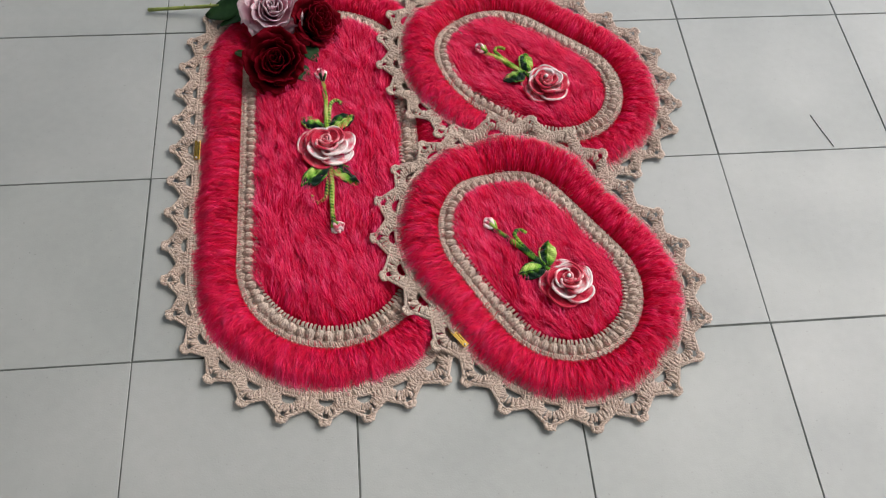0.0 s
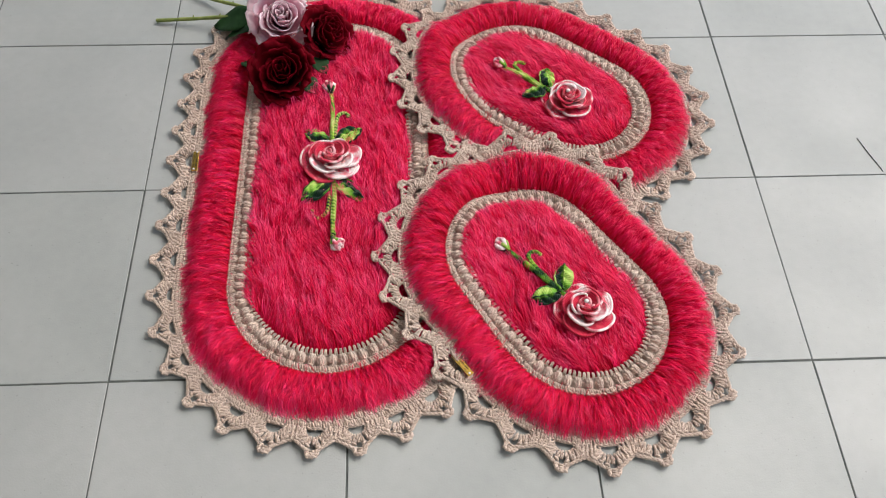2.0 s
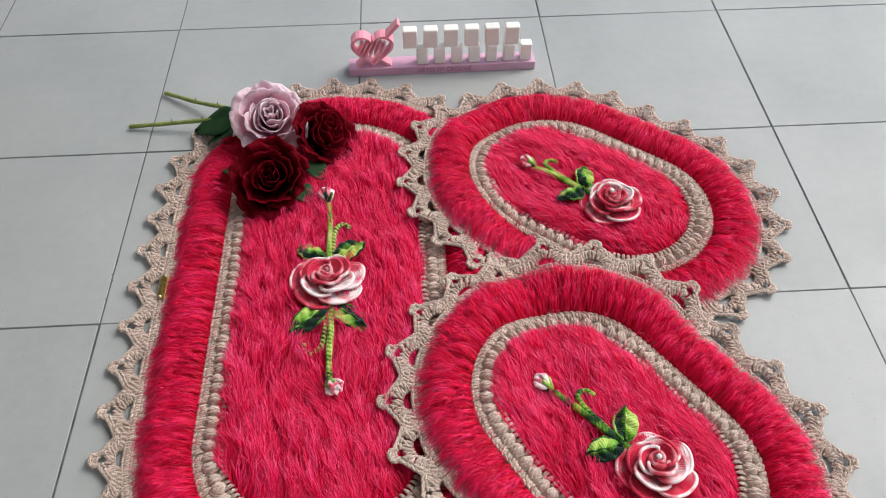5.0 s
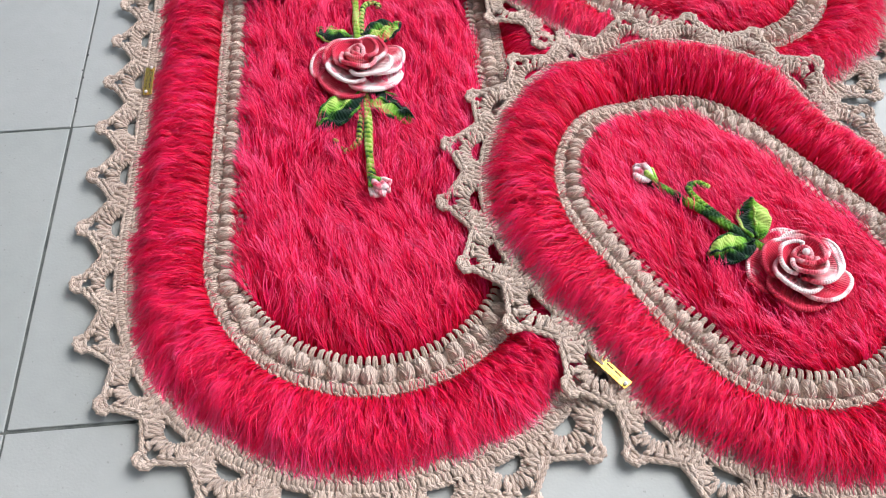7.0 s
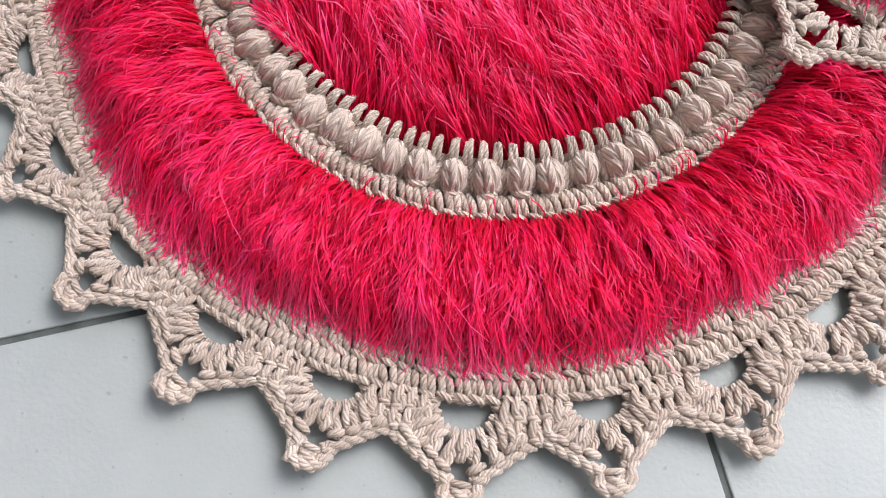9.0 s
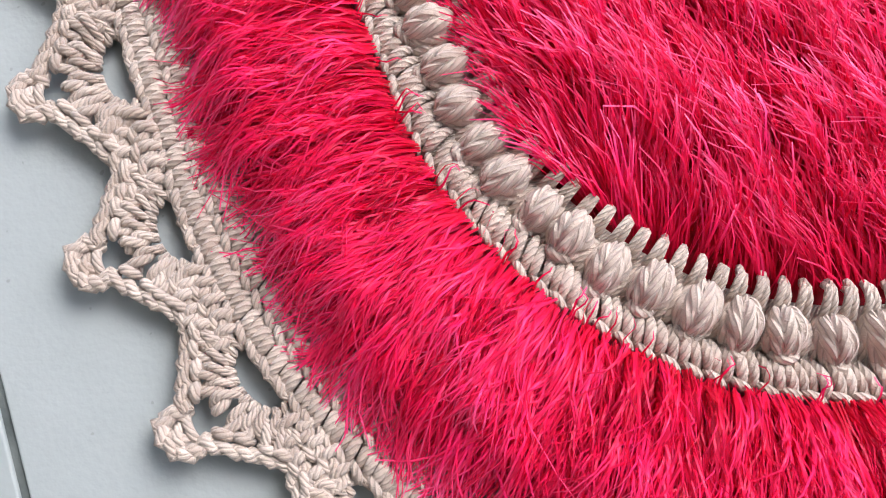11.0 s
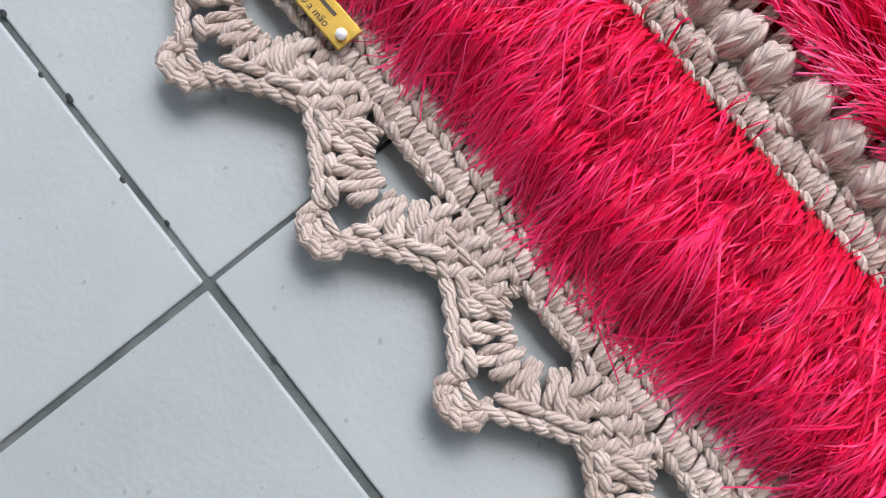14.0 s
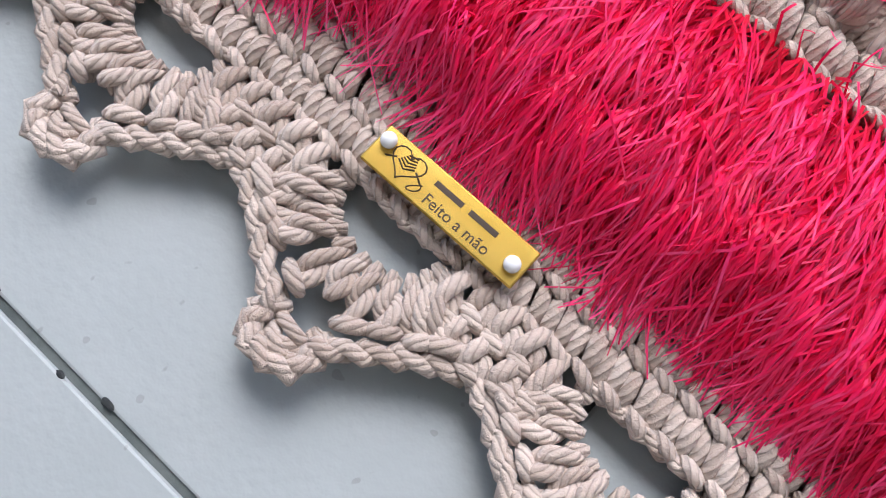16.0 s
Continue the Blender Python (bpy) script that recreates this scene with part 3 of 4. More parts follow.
def pile_mesh(oval, density, seed, swing):
    g = np.random.default_rng(seed)
    inner = oval.pop - 0.0115
    area = 4 * oval.h * inner + math.pi * inner * inner
    want = int(area * density)
    x = oval.x + g.uniform(-1, 1, want * 4) * (oval.h + inner)
    y = oval.y + g.uniform(-1, 1, want * 4) * (oval.h + inner)
    keep = np.flatnonzero(oval.spine_distance(x, y) < inner)[:want]
    x, y = x[keep], y[keep]
    n = len(x)
    field = waves(x, y, seed + 1, 0.035)
    fine = waves(x, y, seed + 2, 0.008)
    # tufts are long and narrow, laid along the swing of the pile
    cs, sn = math.cos(swing), math.sin(swing)
    al, ac = x * cs + y * sn, -x * sn + y * cs
    row = np.round(al / 0.0105 + 0.35 * np.sin(ac * 640))
    col = np.round(ac / 0.0042 + 0.5 * np.mod(row, 2))
    mid = (col - 0.5 * np.mod(row, 2)) * 0.0042 - ac
    tint = np.mod(np.sin(col * 12.9898 + row * 78.233) * 43758.5453, 1.0)
    turn = np.mod(np.sin(col * 39.346 + row * 11.135) * 24634.6345, 1.0) - 0.5
    high = np.mod(np.sin(col * 7.77 + row * 31.31) * 15731.743, 1.0)
    c2, c3 = np.round(ac / 0.0120 + 0.4 * np.sin(al * 310 + 1)), np.round(al / 0.0240 + 0.4 * np.sin(ac * 260))
    tint2 = np.mod(np.sin(c2 * 17.13 + c3 * 61.71) * 35114.77, 1.0)
    turn2 = np.mod(np.sin(c2 * 45.31 + c3 * 23.17) * 51413.13, 1.0) - 0.5
    loose = g.uniform(0, 1, n) < 0.12
    ang = swing + 0.55 * turn2 + 0.42 * turn + 0.25 * field + 0.12 * fine + g.normal(0, 0.09, n) + np.where(loose, g.normal(0, 0.3, n), 0)
    length = g.uniform(0.014, 0.032, n)
    ex, ey = x + np.cos(ang) * length, y + np.sin(ang) * length
    over = np.maximum(oval.spine_distance(ex, ey) - inner - 0.003, 0)
    length = np.maximum(length - 0.9 * over, 0.007)
    k = 4
    t = np.linspace(0, 1, k)
    bend = g.normal(0, 0.15, n)
    px = x[:, None] + (np.cos(ang)[:, None] * t[None] - np.sin(ang)[:, None] * bend[:, None] * t[None] ** 2) * length[:, None]
    py = y[:, None] + (np.sin(ang)[:, None] * t[None] + np.cos(ang)[:, None] * bend[:, None] * t[None] ** 2) * length[:, None]
    pull = mid * np.where(loose, 0.1, 0.75)
    px = px - (pull * sn)[:, None] * t[None]
    py = py + (pull * cs)[:, None] * t[None]
    edge = smooth01((inner - oval.spine_distance(x, y)) / 0.02)
    tall = (0.004 + 0.0045 * g.uniform(0, 1, n) + 0.0105 * high + 0.0085 * tint2 + 0.0020 * fine) * (0.55 + 0.45 * edge)
    z = 0.0065 + tall[:, None] * np.sin(0.62 * math.pi * t[None]) + 0.0015 * g.uniform(0, 1, n)[:, None]
    c = np.stack([px, py, z + oval.lift(px, py)], -1) - np.array([oval.x, oval.y, 0])
    roll = g.normal(0, 0.7, n)
    v, q, a = ribbons(c, sides_of(c, roll), g.uniform(0.00055, 0.00112, n), t, 0.36 * tint + 0.40 * tint2 + 0.24 * g.uniform(0, 1, n))
    return mesh("plush_top", v, q, M_FIBRE, "fibre", a)


def sheet(oval, d0, d1, z0, z1, material, name, rings=8, steps=180, attr=True):
    """A ring (or a full oval where d0 is 0) with thickness, laid over what is below."""
    ref = oval.tip
    s = np.linspace(0, oval.length(ref), steps, endpoint=False)
    top = np.linspace(d0, d1, rings)
    levels = [(d, z1) for d in top] + [(d1, z0), (d0, z0)]
    v = np.vstack([oval.local(oval.place(s, d, z, ref)[0]) for d, z in levels])
    quads = []
    m = len(levels)
    for r in range(m if d0 > 0 else m - 1):
        i = np.arange(steps)
        a, b = r * steps + i, ((r + 1) % m) * steps + i
        quads.append(np.stack([a, b, ((r + 1) % m) * steps + (i + 1) % steps, r * steps + (i + 1) % steps], -1))
    a = np.stack([np.tile(s, m), np.repeat([l[0] * 90 for l in levels], steps), np.full(m * steps, 0.3)], -1)
    return mesh(name, v, np.vstack(quads), material, "yarn" if attr else None, a)


def make_rug(oval, label, swing, fringe_density, pile_density, seed):
    rug = tagged(new("crochet_rug"), label, "rug", group="crochet rug set")
    rug.location = (oval.x, oval.y, 0)
    e = oval.edge
    under("backing", sheet(oval, 0.0, oval.pop - 0.0110, 0.0015, 0.0068, M_RED, "backing", 6, 180, False), rug, "deep red backing of the pile")
    under("fringe_backing", sheet(oval, oval.root + 0.0025, oval.root + 0.040, 0.0042, 0.0066, M_RED, "fringe_backing", 4, 180, False), rug, "deep red band under the fringe")
    border = under("border", sheet(oval, oval.root - 0.034, e, 0.0006, 0.0018, M_YARN, "border"), rug, "beige crocheted cotton border")
    under("ring_band", sheet(oval, oval.pop - 0.0105, oval.root + 0.0022, 0.0042, 0.0072, M_YARN, "ring_band", 5), border)
    rows = Yarn(6 if oval is LONG else 5)
    random.seed(seed)
    for r in range(4 if oval is LONG else 3):
        stitch_row(rows, oval, e - 0.0094 * (r + 1) - 0.0006, e - 0.0094 * r + 0.0012, 0.0069, 0.0042 + 0.0003 * r, 0.00165, border=border if oval is LONG and r < 2 else None)
    v, q, a = rows.arrays()
    tagged(under("crochet_band", mesh("crochet_band", v, q, M_YARN, "yarn", a), border, "rows of beige double crochet"), kind="stuff")
    ring = Yarn()
    stitch_row(ring, oval, oval.pop + 0.0070, oval.root + 0.0010, 0.0074, 0.0070, 0.00170, 0.0040, 0.0012)
    teeth_ring(ring, oval, oval.pop - 0.0160, oval.pop - 0.0060, 0.0074)
    v, q, a = ring.arrays()
    tagged(under("popcorn_edge", mesh("popcorn_edge", v, q, M_YARN, "yarn", a), border, "beige loops round the popcorn ring"), kind="stuff")
    per = oval.length(oval.pop)
    n = int(round(per / 0.0147))
    for i in range(n):
        p, th = oval.place(i * per / n + random.uniform(-1, 1) * 0.0005, oval.pop + random.uniform(-1, 1) * 0.0007, 0.0022, oval.pop)
        ob = new("popcorn", POPCORNS[random.randrange(len(POPCORNS))])
        ob.parent = border
        q = oval.local(p)
        ob.matrix_basis = pose(q[0], q[1], q[2], random.uniform(-6, 6), random.uniform(-8, 8), math.degrees(float(th)) - 90 + random.uniform(-7, 7)) @ Matrix.Diagonal((random.uniform(0.88, 0.98), random.uniform(0.90, 1.05), random.uniform(0.92, 1.08), 1))
    lace = under("lace_edging", None, rug)
    per = oval.length(oval.ref)
    wide = per / oval.scallops
    for i in range(oval.scallops):
        y = scallop_yarn(wide, e, seed * 100 + i)
        v, q, a = y.arrays()
        shift = -0.075 * math.exp(-((i - 21.2) / 1.2) ** 2) if oval is LONG else 0.0
        ease = sum(m * math.exp(-((i - c) / w) ** 2) for c, m, w in oval.bulges) + random.uniform(-1, 1) * 0.0006
        v[:, 1] += ease * np.clip((v[:, 1] - e) / 0.02, 0, 1)
        v = oval.local(oval.place((i + oval.phase + shift) * wide + v[:, 0], v[:, 1], v[:, 2])[0])
        under("scallop", mesh("scallop", v, q, M_YARN, "yarn", a), lace)
    under("fringe", fringe_mesh(oval, fringe_density, seed + 5), rug, "shiny red fur-like fringe")
    under("plush_top", pile_mesh(oval, pile_density, seed + 9, swing), rug, "shiny long red pile")
    return rug


rug_long = make_rug(LONG, "long oval red shaggy crochet rug with beige scalloped edge", radians(104), 43000, 380000, 11)
rug_upper = make_rug(UPPER, "small oval red shaggy crochet rug overlapping the long rug", radians(142), 17000, 300000, 12)
rug_lower = make_rug(LOWER, "small oval red shaggy crochet rug lying over both other rugs", radians(125), 19000, 320000, 13)


# ---- crocheted flowers on the rugs ----
def petal_mesh(name, grid, thick, material, reach=1.0, shade=None):
    """A petal with thickness; the lip is a rounded rope along its outer edge."""
    m, n, _ = grid.shape
    du, dv = np.gradient(grid, axis=1), np.gradient(grid, axis=0)
    nor = np.cross(du, dv)
    nor /= np.linalg.norm(nor, axis=2)[..., None] + 1e-12
    top, bot = (grid + nor * thick / 2).reshape(-1, 3), (grid - nor * thick / 2).reshape(-1, 3)
    i, j = np.meshgrid(np.arange(m - 1), np.arange(n - 1), indexing="ij")
    b = i * n + j
    q1 = np.stack([b, b + 1, b + n + 1, b + n], -1).reshape(-1, 4)
    q2 = (q1 + m * n)[:, ::-1]
    loop = np.concatenate([np.arange(n), np.arange(1, m) * n + n - 1, (m - 1) * n + np.arange(n - 2, -1, -1), np.arange(m - 2, 0, -1) * n])
    nxt = np.roll(loop, -1)
    q3 = np.stack([nxt, loop, loop + m * n, nxt + m * n], -1)
    along = np.repeat(np.linspace(0, 1, m), n) * reach
    rnd = random.random() if shade is None else shade
    across = np.concatenate([np.zeros((m, 1)), np.cumsum(np.linalg.norm(np.diff(grid, axis=1), axis=2), axis=1)], 1)
    across = across - across[:, n // 2][:, None]
    a = np.stack([along, across.ravel(), np.full_like(along, rnd)], -1)
    return mesh(name, np.vstack([top, bot]), np.vstack([q1, q2, q3]), material, "yarn", np.vstack([a, a]))


def lip_mesh(grid, radius, material):
    y = Yarn(7)
    line = np.vstack([grid[2:, 0], grid[-1, 1:-1], grid[2:, -1][::-1]])
    y.strand(line, radius)
    v, q, a = y.arrays()
    a[:, 0] *= 1.0
    return mesh("lip", v, q, material, "yarn", a)


def crochet_rose(parent, x, y, z, size, turn, seed, pearl):
    random.seed(seed)
    ox, oy = parent.location.x, parent.location.y
    flower = under("rose_applique", None, parent)
    flower.location = (x - ox, y - oy, z)
    flower.rotation_euler = (radians(-6), 0, radians(turn))
    rings = [(5, 0.16, 0.50, 0.000, 0.009, 0.0), (4, 0.10, 0.365, 0.006, 0.019, 0.35), (3, 0.05, 0.235, 0.012, 0.026, 0.1)]
    for count, r0, r1, z0, z1, shift in rings:
        for i in range(count):
            th = (i + shift) * 2 * math.pi / count + random.uniform(-0.10, 0.10)
            a = np.linspace(-1, 1, 15)[None]
            b = np.linspace(0, 1, 7)[:, None]
            ang = th + a * math.pi / count * 1.28
            rad = size * (r0 + (r1 * (1 - 0.22 * np.abs(a) ** 3 + 0.13 * a + 0.02 * np.sin(a * 4 + i)) - r0) * b)
            up = z0 + (z1 - z0) * b ** 1.5 * (1 - 0.18 * a * a) - 0.0030 * a + 0.0014 * np.sin(a * 5 + i)
            ang = np.broadcast_to(ang, rad.shape)
            grid = np.stack([rad * np.cos(ang), rad * np.sin(ang), np.broadcast_to(up, rad.shape)], -1)
            p = under("petal", petal_mesh("petal", grid, 0.0030, M_PETAL, size), flower)
            join_into(p.data, lip_mesh(grid, 0.0021, M_LIP))
    y3 = Yarn(7)
    t = np.linspace(0, 1, 40)
    r = size * (0.015 + 0.115 * t)
    f = t * 2 * math.pi * 1.9
    for lift in (0.018, 0.022, 0.026):
        y3.strand(np.stack([r * np.cos(f), r * np.sin(f), lift + 0.002 * np.sin(f * 2)], -1), 0.0024)
    v, q, a = y3.arrays()
    under("spiral_heart", mesh("spiral_heart", v, q, M_HEART, "yarn", a), flower)
    if pearl:
        bm = bmesh.new()
        bmesh.ops.create_icosphere(bm, subdivisions=3, radius=0.0032, matrix=Matrix.Translation((0, 0, 0.0305)))
        part("pearl", bm, M_PEARL, flower, "white pearl bead", True)
    return flower


def join_into(me, other):
    """Adds the geometry of a second mesh, with its material, to the first."""
    bm = bmesh.new()
    bm.from_mesh(me)
    k = len(bm.faces)
    bm.from_mesh(other)
    bm.faces.ensure_lookup_table()
    for f in bm.faces[k:]:
        f.material_index = 1
        f.smooth = True
    bm.to_mesh(me)
    bm.free()
    me.materials.append(other.materials[0])


def crochet_leaf(parent, base, tip, width, z, seed):
    """A pointed leaf in thick crochet with ribs and a raised midrib."""
    random.seed(seed)
    ox, oy = parent.location.x, parent.location.y
    d = Vector((tip[0] - base[0], tip[1] - base[1]))
    n, m = 13, 23
    a = np.linspace(-1, 1, n)[None]
    b = np.linspace(0, 1, m)[:, None]
    half = width * 0.5 * np.clip(2.05 * (b + 0.03) ** 0.62 * (1.015 - b) ** 0.78, 0, 1.1)
    gx = a * half
    gy = d.length * (b + 0.05 * np.abs(a) * np.sin(math.pi * b))
    gz = 0.004 * (1 - np.abs(a)) + 0.0035 * np.sin(math.pi * b) + 0.0020 * np.cos(b * 21 + np.abs(a) * 5) * (1 - 0.4 * np.abs(a)) + 0.0030 * np.sin(b * 4 + a * 2.2 + seed) - 0.003 * b
    grid = np.stack([np.broadcast_to(gx, (m, n)), gy, np.broadcast_to(gz, (m, n))], -1)
    me = petal_mesh("leaf", grid, 0.0026, M_LEAFTWO, d.length, random.uniform(0.25, 0.55))
    y = Yarn(6)
    y.strand(np.vstack([grid[:, 0], grid[::-1, -1]]), 0.0017)
    y.strand(grid[:, n // 2] + np.array([0, 0, 0.0012]), 0.0013)
    v, q, at = y.arrays()
    join_into(me, mesh("rim", v, q, M_LEAF, "yarn", at))
    ob = under("leaf", me, parent)
    ob.matrix_basis = Matrix.Translation((base[0] - ox, base[1] - oy, z)) @ Matrix.Rotation(math.atan2(-d.x, d.y), 4, "Z") @ Matrix.Rotation(random.uniform(-0.15, 0.15), 4, "Y")
    return ob


def crochet_stem(parent, points, radius, z):
    ox, oy = parent.location.x, parent.location.y
    y = Yarn(6)
    pts = np.array([(p[0] - ox, p[1] - oy, z + 0.002 * math.sin(i * 1.3)) for i, p in enumerate(points)])
    s = np.linspace(0, len(pts) - 1, 4 * len(pts))
    pts = np.stack([np.interp(s, np.arange(len(pts)), pts[:, c]) for c in range(3)], -1)
    y.rope(pts, radius, 0.006)
    v, q, a = y.arrays()
    return under("stem", mesh("stem", v, q, M_STALK, "yarn", a), parent)


def crochet_bud(parent, x, y, z, toward, size, seed):
    """A small bud: a green cup and a cluster of pale thread knots."""
    random.seed(seed)
    ox, oy = parent.location.x, parent.location.y
    f = math.atan2(toward[1], toward[0])
    bud = under("bud", None, parent, "pale pink crocheted bud")
    bud.matrix_basis = pose(x - ox, y - oy, z, 0, 0, math.degrees(f))
    for i in range(9):
        k = Yarn(7)
        th = i * 2.4
        r = size * 0.66 * (i / 9) ** 0.5
        cy, cz = math.cos(th), 0.75 * math.sin(th)
        reach = size * (1.25 - 0.45 * i / 9)
        k.strand(np.array([(0, 0.3 * r * cy, 0.3 * r * cz), (0.45 * reach, 0.9 * r * cy, 0.9 * r * cz + 0.001), (0.85 * reach, 1.15 * r * cy, 1.15 * r * cz + 0.002), (reach, 0.85 * r * cy + 0.001, 0.9 * r * cz + 0.002), (0.90 * reach, 0.55 * r * cy + 0.002, 0.7 * r * cz + 0.003)]), size * np.array([0.16, 0.22, 0.24, 0.22, 0.16]))
        v, q, a = k.arrays()
        under("bud_petal", mesh("bud_petal", v, q, M_BUD, "yarn", a), bud)
    cup = Yarn(6)
    for i in range(5):
        th = i * 1.257
        cup.strand(arc((-size * 0.25, 0, 0), (size * 0.45, size * 0.5 * math.cos(th), size * 0.5 * math.sin(th)), 0.0005), size * 0.2)
    v, q, a = cup.arrays()
    under("sepal", mesh("sepal", v, q, M_LEAF, "yarn", a), bud, "green crocheted sepals")
    return bud


crochet_rose(rug_long, 0.297, 0.362, 0.0195, 0.096, 10, 3, False)
crochet_leaf(rug_long, (0.290, 0.402), (0.254, 0.426), 0.030, 0.0240, 1)
crochet_leaf(rug_long, (0.304, 0.400), (0.344, 0.430), 0.031, 0.0240, 2)
crochet_leaf(rug_long, (0.296, 0.322), (0.255, 0.284), 0.034, 0.0240, 3)
crochet_leaf(rug_long, (0.306, 0.322), (0.348, 0.286), 0.034, 0.0240, 4)
crochet_stem(rug_long, [(0.298, 0.400), (0.297, 0.430), (0.297, 0.465), (0.294, 0.500), (0.292, 0.512)], 0.0026, 0.0255)
crochet_stem(rug_long, [(0.303, 0.405), (0.303, 0.440), (0.306, 0.458), (0.314, 0.466), (0.322, 0.462), (0.323, 0.455)], 0.0022, 0.0250)
crochet_stem(rug_long, [(0.303, 0.322), (0.304, 0.280), (0.303, 0.245), (0.304, 0.220), (0.305, 0.210)], 0.0028, 0.0245)
crochet_stem(rug_long, [(0.298, 0.315), (0.296, 0.280), (0.294, 0.262), (0.283, 0.252), (0.273, 0.256), (0.271, 0.266)], 0.0022, 0.0225)
crochet_bud(rug_long, 0.292, 0.512, 0.0270, (-0.15, 1), 0.0155, 5)
crochet_bud(rug_long, 0.306, 0.208, 0.0270, (0.45, -1), 0.0155, 6)


def small_spray(rug, oval, rose, bud, turn, seed):
    """Rose with two leaves, a stem with a curl, and a bud."""
    z = 0.0195 + float(oval.lift(np.array(rose[0]), np.array(rose[1])))
    crochet_rose(rug, rose[0], rose[1], z, 0.084, turn, seed, True)
    d = Vector((bud[0] - rose[0], bud[1] - rose[1]))
    u = d.normalized()
    n = Vector((-u.y, u.x))
    at = lambda a, b: (rose[0] + u.x * a + n.x * b, rose[1] + u.y * a + n.y * b)
    crochet_leaf(rug, at(0.044, 0.004), at(0.066, 0.039), 0.031, z + 0.008, seed + 1)
    crochet_leaf(rug, at(0.044, -0.004), at(0.070, -0.038), 0.031, z + 0.008, seed + 2)
    crochet_stem(rug, [at(0.036, 0), at(0.07, 0.001), at(0.10, -0.001), at(d.length - 0.012, 0.001)], 0.0030, z + 0.006)
    crochet_stem(rug, [at(0.060, -0.003), at(0.10, -0.006), at(0.118, -0.012), at(0.122, -0.022), at(0.116, -0.029), at(0.107, -0.028)], 0.0022, z + 0.006)
    p = at(d.length - 0.012, 0)
    crochet_bud(rug, p[0], p[1], z + 0.008, (u.x, u.y), 0.0155, seed + 3)


small_spray(rug_lower, LOWER, (0.668, 0.076), (0.556, 0.194), 20, 21)
small_spray(rug_upper, UPPER, (0.695, 0.482), (0.583, 0.573), 75, 31)


# ---- gold name tags ----
def text_mesh(name, body, size, material, extrude=0.0):
    cu = bpy.data.curves.new(name, "FONT")
    cu.body, cu.size, cu.extrude = body, size, extrude
    cu.align_x, cu.align_y = "CENTER", "CENTER"
    ob = new(name, cu)
    bpy.context.view_layer.update()
    me = bpy.data.meshes.new_from_object(ob.evaluated_get(bpy.context.evaluated_depsgraph_get()))
    bpy.data.objects.remove(ob)
    me.materials.clear()
    me.materials.append(material)
    return me


def gold_tag(rug, x, y, z, degrees):
    """x runs along the tag from the yarn mark to the far bead."""
    ox, oy = rug.location.x, rug.location.y
    bm = bmesh.new()
    box(bm, -0.0200, 0.0200, -0.0047, 0.0047, -0.0005, 0.0005, 0.0004)
    tag = part("name_tag", bm, M_GOLD, rug, "shiny gold metal tag with engraved mark")
    tag.matrix_basis = pose(x - ox, y - oy, z, random.uniform(-3, 3), 0, degrees)
    for px, py in ((-0.0176, 0.0016), (0.0172, -0.0010)):
        bm = bmesh.new()
        bmesh.ops.create_icosphere(bm, subdivisions=3, radius=0.0018, matrix=Matrix.Translation((px, py, 0.0018)))
        part("pearl", bm, M_PEARL, tag, "small white pearl bead", True)
    y2 = Yarn(4)
    z2 = 0.00055
    # heart-shaped ball of yarn with two needles, and a looped thread
    f = np.linspace(0, 2 * math.pi, 26)
    hx = 0.0040 * np.sin(f) ** 3
    hy = 0.0036 * (0.8125 * np.cos(f) - 0.3125 * np.cos(2 * f) - 0.125 * np.cos(3 * f) - 0.0625 * np.cos(4 * f))
    cx, cy = -0.0118, 0.0006
    y2.strand(np.stack([cx + hx, cy + hy, np.full(26, z2)], -1), 0.00016)
    for kk in range(5):
        o = -0.0014 + kk * 0.0008
        y2.strand([(cx - 0.0020 + kk * 0.0003, cy + o * 0.6 + 0.0006, z2), (cx, cy + o + 0.0001, z2), (cx + 0.0020 - kk * 0.0002, cy + o * 0.7 + 0.0009, z2)], 0.00018)
    for side in (-1, 1):
        y2.strand([(cx + side * 0.0026, cy - 0.0002, z2), (cx + side * 0.0046, cy - 0.0014, z2)], 0.00020)
    f = np.linspace(0, 2.6 * math.pi, 24)
    y2.strand(np.stack([-0.0076 + 0.0012 * np.sin(f), -0.0020 + 0.0013 * np.cos(f * 0.8), np.full(24, z2)], -1), 0.00014)
    v, q, a = y2.arrays()
    under("engraved_mark", mesh("engraved_mark", v, q, M_INK, "yarn", a), tag, "dark engraved yarn mark")
    bm = bmesh.new()
    for a0, a1 in ((-0.0050, 0.0022), (0.0040, 0.0112)):
        box(bm, a0, a1, 0.0010, 0.0022, 0.00046, 0.00062)
    part("engraved_bar", bm, M_INK, tag, "dark engraved line of script")
    words = under("lettering", text_mesh("lettering", "Feito a mão", 0.0035, M_INK), tag, "dark engraved words")
    words.location = (0.0036, -0.0022, 0.0006)
    return tag


random.seed(4)
gold_tag(rug_long, 0.0768, 0.3775, 0.0118, -89)
tz = float(LOWER.lift(np.array(0.487), np.array(0.0015)))
gold_tag(rug_lower, 0.4875, 0.0015, 0.0105 + tz, -54)


